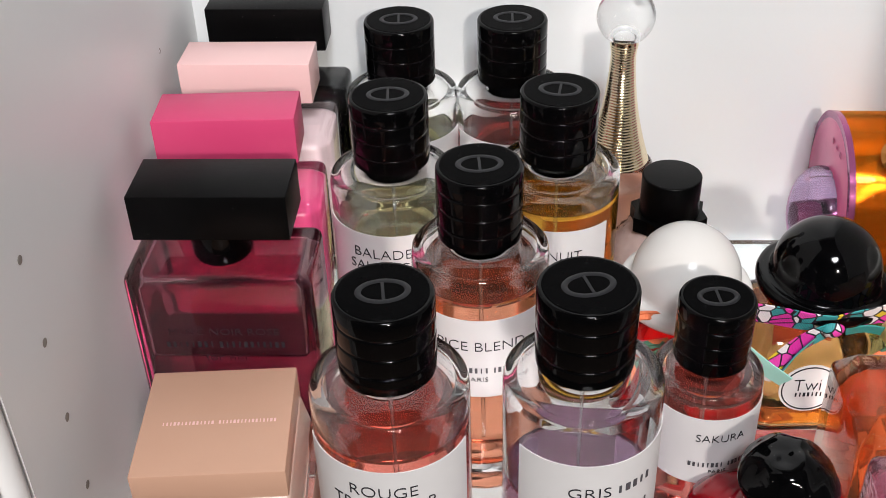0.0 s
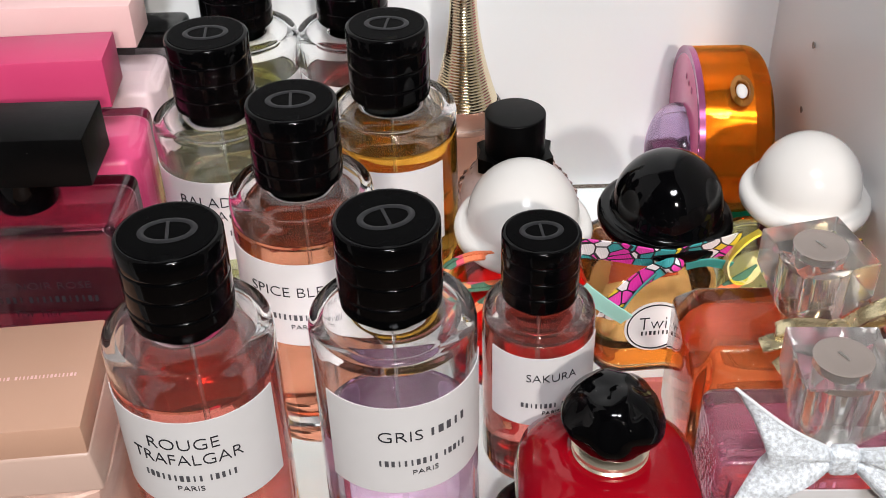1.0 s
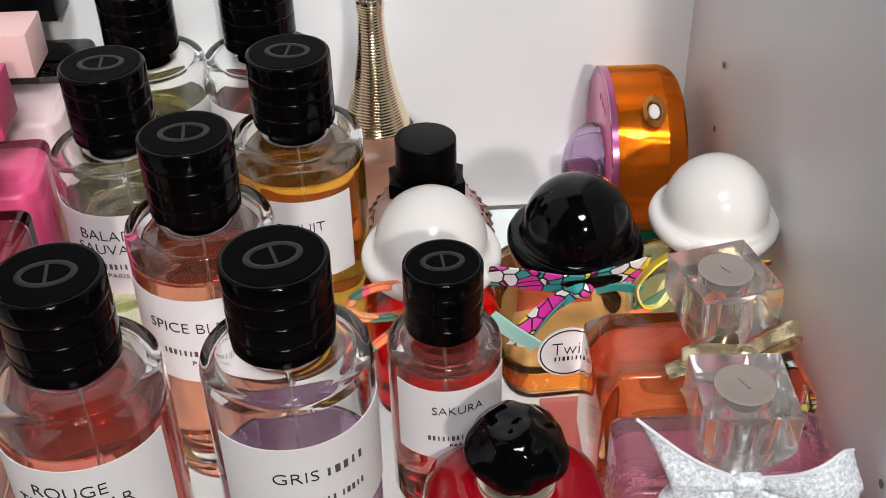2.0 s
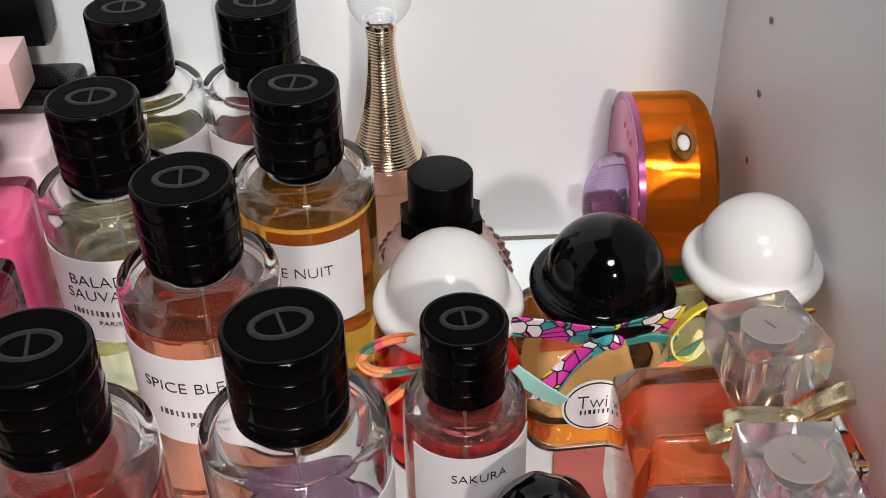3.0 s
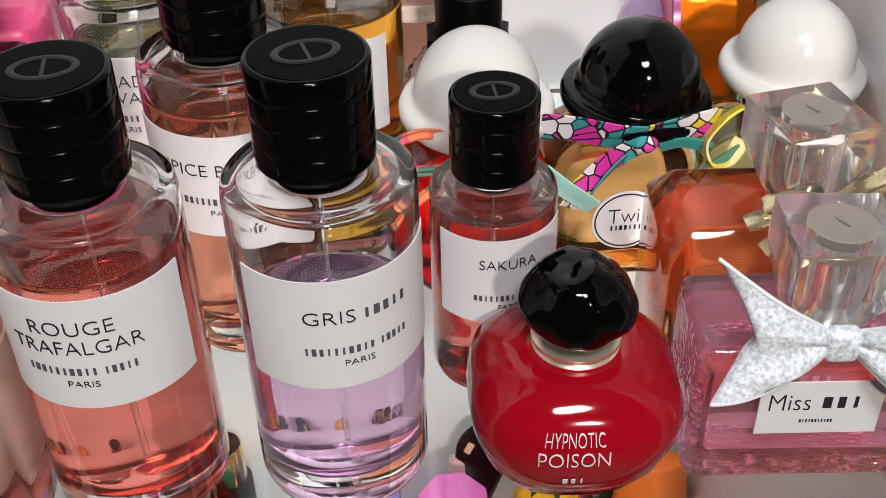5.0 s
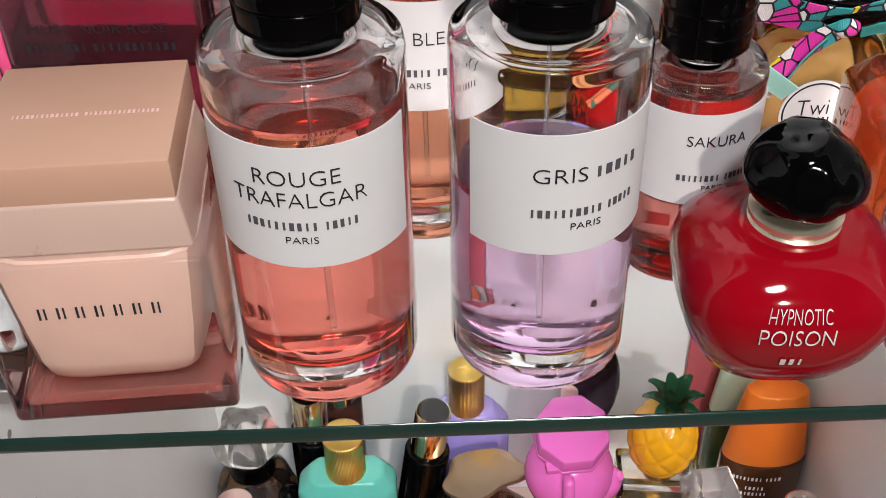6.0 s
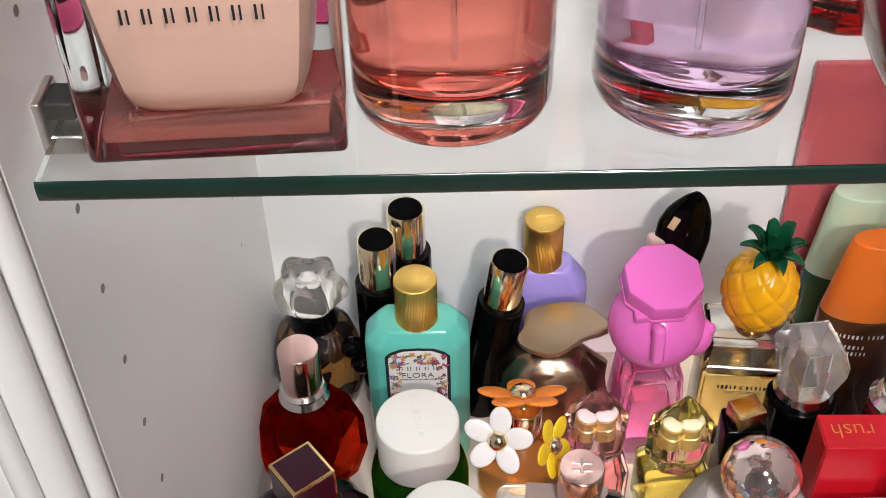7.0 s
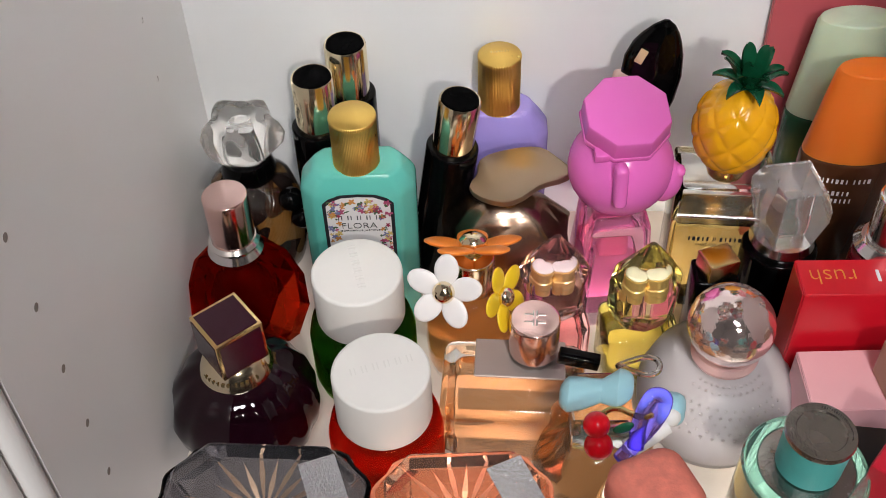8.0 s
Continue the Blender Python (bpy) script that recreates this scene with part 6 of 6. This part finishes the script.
def charm_bottle(x, y):
    b = low("perfume_bottle", "clear glass bottle dressed with a blue scarf and small charms", "perfume bottle", x, y)
    part("glass_body", lathe([(0, 0), (0.020, 0), (0.0265, 0.006), (0.0285, 0.020), (0.0250, 0.036), (0.0150, 0.046), (0, 0.046)], 44), CLEAR, b, angle=60)
    part("liquid", lathe([(0, 0.005), (0.018, 0.005), (0.0240, 0.014), (0.0235, 0.026), (0.014, 0.036), (0, 0.036)], 40), liquid("juice", (0.95, 0.70, 0.48)), b)
    part("crystal_cap", box(0.026, 0.026, 0.0465, 0.0700, 0.002, 2), CLEAR, b, "clear square cap")
    part("black_bar", at(box(0.0180, 0.0055, 0.0, 0.0060, 0.0006), -0.010, 0.014, 0.0745, 0, 8, -8), BLACK, b, "glossy black bar charm")
    sky = mat("sky_blue_satin", (0.32, 0.58, 0.66), 0.32, vary=0.06, scale=80, bump=0.1)
    part("scarf", swell([(-0.019, -0.004, 0.0755, 0.0055), (-0.015, -0.004, 0.0760, 0.0076), (-0.008, -0.003, 0.0760, 0.0068), (-0.001, -0.002, 0.0765, 0.0052), (0.006, -0.001, 0.0770, 0.0082), (0.013, 0.000, 0.0760, 0.0066)]), sky, b, "sky blue satin scarf roll", angle=80)
    part("scarf_end", swell([(0.018, -0.003, 0.0680, 0.0058), (0.025, -0.003, 0.0665, 0.0064), (0.032, -0.003, 0.0650, 0.0070), (0.036, -0.003, 0.0640, 0.0066)]), sky, b, "sky blue satin scarf end")
    chain = bmesh.new()
    for k in range(22):
        u = k / 21
        merge(chain, ball(0.0014, seg=8), Matrix.Translation((-0.004 + 0.022 * u, -0.0135 + 0.004 * math.sin(5 * u), 0.0700 + 0.010 * u)))
    part("chain", chain, GOLD, b, "fine gold bead chain")
    cherry = mat("cherry_enamel", (0.55, 0.005, 0.012), 0.08, vary=0.1)
    part("cherry", at(ball(0.0058, seg=20), -0.0040, -0.0180, 0.0740), cherry, b, "red enamel cherry")
    part("cherry", at(ball(0.0062, seg=20), -0.0030, -0.0230, 0.0660), cherry, b, "red enamel cherry")
    part("charm_leaf", at(ball(0.0052, 1.0, 0.3, 0.55, seg=16), 0.0075, -0.0185, 0.0725, 0, -35), mat("leaf_enamel", (0.01, 0.13, 0.06), 0.25), b, "green enamel leaf")
    viol = glass("violet_acrylic", (0.58, 0.50, 0.95), 1.4, cloud=0.08)
    part("violet_charm", pipe([(0.006, -0.0265, 0.0605), (0.013, -0.022, 0.0680), (0.021, -0.016, 0.0755), (0.0245, -0.010, 0.0810), (0.019, -0.010, 0.0830), (0.014, -0.017, 0.0760), (0.0125, -0.024, 0.0660)], 0.0034, 12, 8), viol, b, "violet acrylic sandal charm", angle=80)
    part("white_charm", pipe([(0.010, -0.020, 0.0590), (0.018, -0.016, 0.0610), (0.027, -0.011, 0.0640)], 0.0042, 12, 6), MATTEWHITE, b, "white bone-shaped charm", angle=80)
    part("bead", at(ball(0.0048, seg=16), 0.0285, -0.008, 0.0660), MATTEWHITE, b)
    part("clear_loop", pipe([(0.016 + 0.009 * math.cos(a), 0.010 + 0.004 * math.sin(a), 0.0775 + 0.002 * math.sin(2 * a)) for a in [2 * math.pi * k / 10 for k in range(10)]], 0.0013, 8, 4, True), CLEAR, b)


charm_bottle(0.1215, 0.3765)


def frosted_globe(x, y):
    b = low("perfume_bottle", "frosted glass globe bottle with mirrored rose ball cap", "perfume bottle", x, y)
    bm = lathe([(0, 0), (0.020, 0), (0.0300, 0.006), (0.0365, 0.020), (0.0370, 0.030), (0.0330, 0.042), (0.0250, 0.051), (0.0150, 0.0560), (0, 0.0565)], 72)
    part("globe", bm, glass("frosted_glass", (0.88, 0.86, 0.86), 1.35, 0.35, cloud=0.06), b, "frosted dimpled globe", angle=80)
    part("core", lathe([(0, 0.002), (0.019, 0.002), (0.029, 0.009), (0.0345, 0.021), (0.0345, 0.030), (0.0305, 0.041), (0.022, 0.049), (0, 0.052)], 48), mat("frosted_core", (0.50, 0.475, 0.475), 0.5), b)
    dots = bmesh.new()
    for i in range(8):
        for k in range(12):
            ph, th = radians(-90 + (k - 5.5) * 8.5 + 4 * (i % 2)), radians(18 + 6.5 * i)
            rr = 0.0362 * math.cos(th * 0.95)
            merge(dots, ball(0.0011, 1, 1, 1, seg=6), Matrix.Translation((rr * math.cos(ph), rr * math.sin(ph), 0.0270 + 0.0300 * math.sin(th))))
    tagged(part("raised_dot", dots, glass("frosted_dots", (0.9, 0.88, 0.87), 1.3, 0.3), b), kind="stuff")
    part("collar", lathe([(0, 0.0550), (0.0150, 0.0550), (0.0155, 0.0575), (0.0140, 0.0600), (0, 0.0600)], 40), mat("blush_collar", (0.72, 0.45, 0.42), 0.3), b, "blush collar")
    part("ball_cap", ball(0.0195, 1, 1, 0.96, z=0.0765, seg=40), mat("mirror_rose", (0.95, 0.78, 0.75), 0.06, 0.92, vary=0.03, bump=1.0, bump_scale=190), b, "mirrored rose ball cap", angle=80)
    part("print_bar", bend(bars((0.010,), 0.0035), 0.0335, 20, 0.0120), mat("grey_script", (0.20, 0.18, 0.18), 0.5), b, smooth=False)


frosted_globe(0.1810, 0.4105)


DARKSTEEL = mat("dark_brushed_steel", (0.34, 0.31, 0.28), 0.26, 1.0, vary=0.15, scale=150, bump=0.3)


def teal_cap_bottle(x, y):
    b = low("perfume_bottle", "aqua glass bottle with teal leather cap and steel top", "perfume bottle", x, y, 0, -1, 2)
    part("glass_body", lathe([(0, 0), (0.020, 0), (0.0240, 0.004), (0.0250, 0.040), (0.0250, 0.0750), (0.0235, 0.0795), (0, 0.0800)], 48), CLEAR, b, angle=50)
    part("liquid", lathe([(0, 0.006), (0.0200, 0.006), (0.0210, 0.060), (0, 0.060)], 40), liquid("juice", (0.93, 0.97, 0.95)), b)
    part("aqua_rim", lathe([(0.0170, 0.0795), (0.0242, 0.0780), (0.0252, 0.0795), (0.0240, 0.0820), (0.0170, 0.0815), (0.0170, 0.0795)], 56), glass("aqua_glass", (0.66, 0.90, 0.84), 1.45, cloud=0.05), b, "aqua glass rim")
    part("steel_ring", lathe([(0, 0.0800), (0.0190, 0.0800), (0.0195, 0.0815), (0.0150, 0.0825), (0, 0.0825)], 48), DARKSTEEL, b, "brushed steel ring")
    cap = part("cap", lathe([(0, 0.0825), (0.0118, 0.0825), (0.0128, 0.0835), (0.0132, 0.1030), (0, 0.1030)], 48), mat("teal_leather", (0.08, 0.42, 0.40), 0.42, vary=0.08, scale=160, bump=0.5, bump_scale=1600), b, "teal leather-covered cap")
    part("cap_top", lathe([(0, 0.1028), (0.0136, 0.1028), (0.0138, 0.1040), (0.0134, 0.1052), (0.0098, 0.1054), (0.0094, 0.1048), (0, 0.1048)], 52), DARKSTEEL, cap, "brushed steel cap top")
    part("print_bar", at(bend(bars((0.020,), 0.0012), 0.0116, 120, 0.0), 0, 0, 0.1054), RUBBER, cap, smooth=False)


teal_cap_bottle(0.1950, 0.3330)


def coral_cap_bottle(x, y):
    b = low("perfume_bottle", "clear bottle with a rough coral stone cap", "perfume bottle", x, y)
    part("glass_body", lathe(rounded(0.0220, 0.0, 0.0830, 0.004), 44), CLEAR, b, angle=50)
    part("liquid", lathe(rounded(0.0185, 0.006, 0.066, 0.003), 40), liquid("juice", (0.97, 0.82, 0.66)), b)
    bm = box(0.0340, 0.0340, 0.0830, 0.1040, 0.0100, 7)
    for v in bm.verts:
        q = math.hypot(v.co.x, v.co.y) / 0.0185
        if q > 1.0:
            v.co.x, v.co.y = v.co.x / q ** 0.8, v.co.y / q ** 0.8
    for v in bm.verts:
        v.co += Vector((v.co.x, v.co.y, 0)) * 0.05 * noise.noise(v.co * 120)
    part("cap", at(bm, 0, 0, 0, 0, 0, 24), mat("coral_stone", (0.66, 0.19, 0.14), 0.5, vary=0.35, scale=240, bump=0.5, bump_scale=900), b, "rough coral stone cap", angle=80)


coral_cap_bottle(0.1345, 0.3130)


def octagon_bottle(label, x, y, rz, w, d, top, tint, inner, rim_mat, tint2):
    """A flat cut bottle, seen from above as a stretched octagon with sloping facets."""
    b = low("perfume_bottle", label, "perfume bottle", x, y, rz, group="octagonal cut bottles")
    def ring(q, z):
        c = 0.36
        return [(sx * w / 2 * q * a, sy * d / 2 * q * e, z) for sx in (-1, 1) for sy in (-1, 1) for a, e in ((1, c), (1 - c * 0.9, 1))]
    tg = glass("cut_glass", tint, 1.47, cloud=0.03)
    body = part("glass_body", hull(ring(0.94, 0.0) + ring(1.0, 0.006) + ring(1.0, top - 0.010) + ring(0.86, top), 0.0008, 1), tg, b, "cut glass body", angle=12)
    part("liquid", hull(ring(0.86, 0.006) + ring(0.90, top - 0.020) + ring(0.70, top - 0.012)), liquid("juice", tint2, 0.015), b, smooth=False)
    gold = mat("cut_core", inner, 0.35, 0.75, vary=0.4, scale=80)
    for k in range(20):
        a = 2 * math.pi * k / 20 + 0.2
        q = 1.0 + 0.45 * (k % 2)
        petal = hull([(0.002, 0.0, 0.0), (0.012 * q, 0.0012, 0.0040), (0.012 * q, -0.0012, 0.0040), (0.011 * q, 0.0, 0.0008), (0.023 * q, 0.0, 0.0075)])
        part("petal", at(petal, 0, -0.004, top - 0.026, 0, 0, math.degrees(a)), gold, b, "gold petal inside the glass", smooth=False)
    rim = [(w / 2 * 0.995 * px, d / 2 * 0.995 * py, top - 0.0095) for px, py in ((1, -0.36), (1, 0.36), (0.676, 1), (-0.676, 1), (-1, 0.36), (-1, -0.36), (-0.676, -1), (0.676, -1))]
    part("dark_rim", pipe([p for a, c in zip(rim, rim[1:] + rim[:1]) for p in (a, tuple((m * 0.5 + n * 0.5) for m, n in zip(a, c)))], 0.0011, 8, 3, True), rim_mat, b, "dark edge of the cut glass")
    part("foil_label", at(box(0.0150, 0.0230, 0.0, 0.0004, 0), w * 0.300, 0.001, top - 0.0002, 0, 0, 22), mat("silver_foil", (0.72, 0.74, 0.78), 0.25, 0.8, vary=0.2, scale=900, bump=0.6), b, "crinkled silver label")


octagon_bottle("smoky octagonal cut glass bottle with silver label", -0.0170, 0.3230, -2, 0.0820, 0.0420, 0.0850, (0.55, 0.55, 0.58), (0.62, 0.42, 0.26), BLACK, (0.93, 0.92, 0.92))
octagon_bottle("orange octagonal cut glass bottle with silver label", 0.0620, 0.3200, 3, 0.0700, 0.0400, 0.0860, (0.995, 0.87, 0.80), (0.72, 0.42, 0.30), glass("peach_rim", (0.95, 0.6, 0.45), 1.4, cloud=0.3), (0.98, 0.78, 0.67))


def dot_cap_bottle(x, y):
    b = low("perfume_bottle", "dark red bottle with polished steel dotted cap", "perfume bottle", x, y)
    part("body", lathe(rounded(0.0150, 0.0, 0.0800, 0.003), 36), mat("dark_red_lacquer", (0.16, 0.006, 0.015), 0.12, coat=0.5), b)
    part("shoulder_ring", lathe([(0, 0.0800), (0.0140, 0.0800), (0.0155, 0.0840), (0.0125, 0.0880), (0, 0.0880)], 40), SILVER, b, "polished steel ring")
    cap = part("cap", lathe(rounded(0.0105, 0.0880, 0.1150, 0.0014), 40), SILVER, b, "polished steel cap")
    for k in range(5):
        a = 2 * math.pi * k / 5
        part("dot", at(ball(0.0017, 1, 1, 0.4, seg=10), 0.0055 * math.cos(a), 0.0055 * math.sin(a), 0.1150), STEEL, cap)


dot_cap_bottle(0.2580, 0.4530)
sb = low("perfume_bottle", "small black and gold bottle between the crystal caps", "perfume bottle", 0.1830, 0.4560)
part("body", box(0.022, 0.018, 0.0, 0.0620, 0.002), BLACK, sb)
part("cap", at(box(0.016, 0.014, 0.0, 0.0110, 0.001), 0, 0, 0.0620, 0, 0, 20), GOLD, sb, "gold cap")
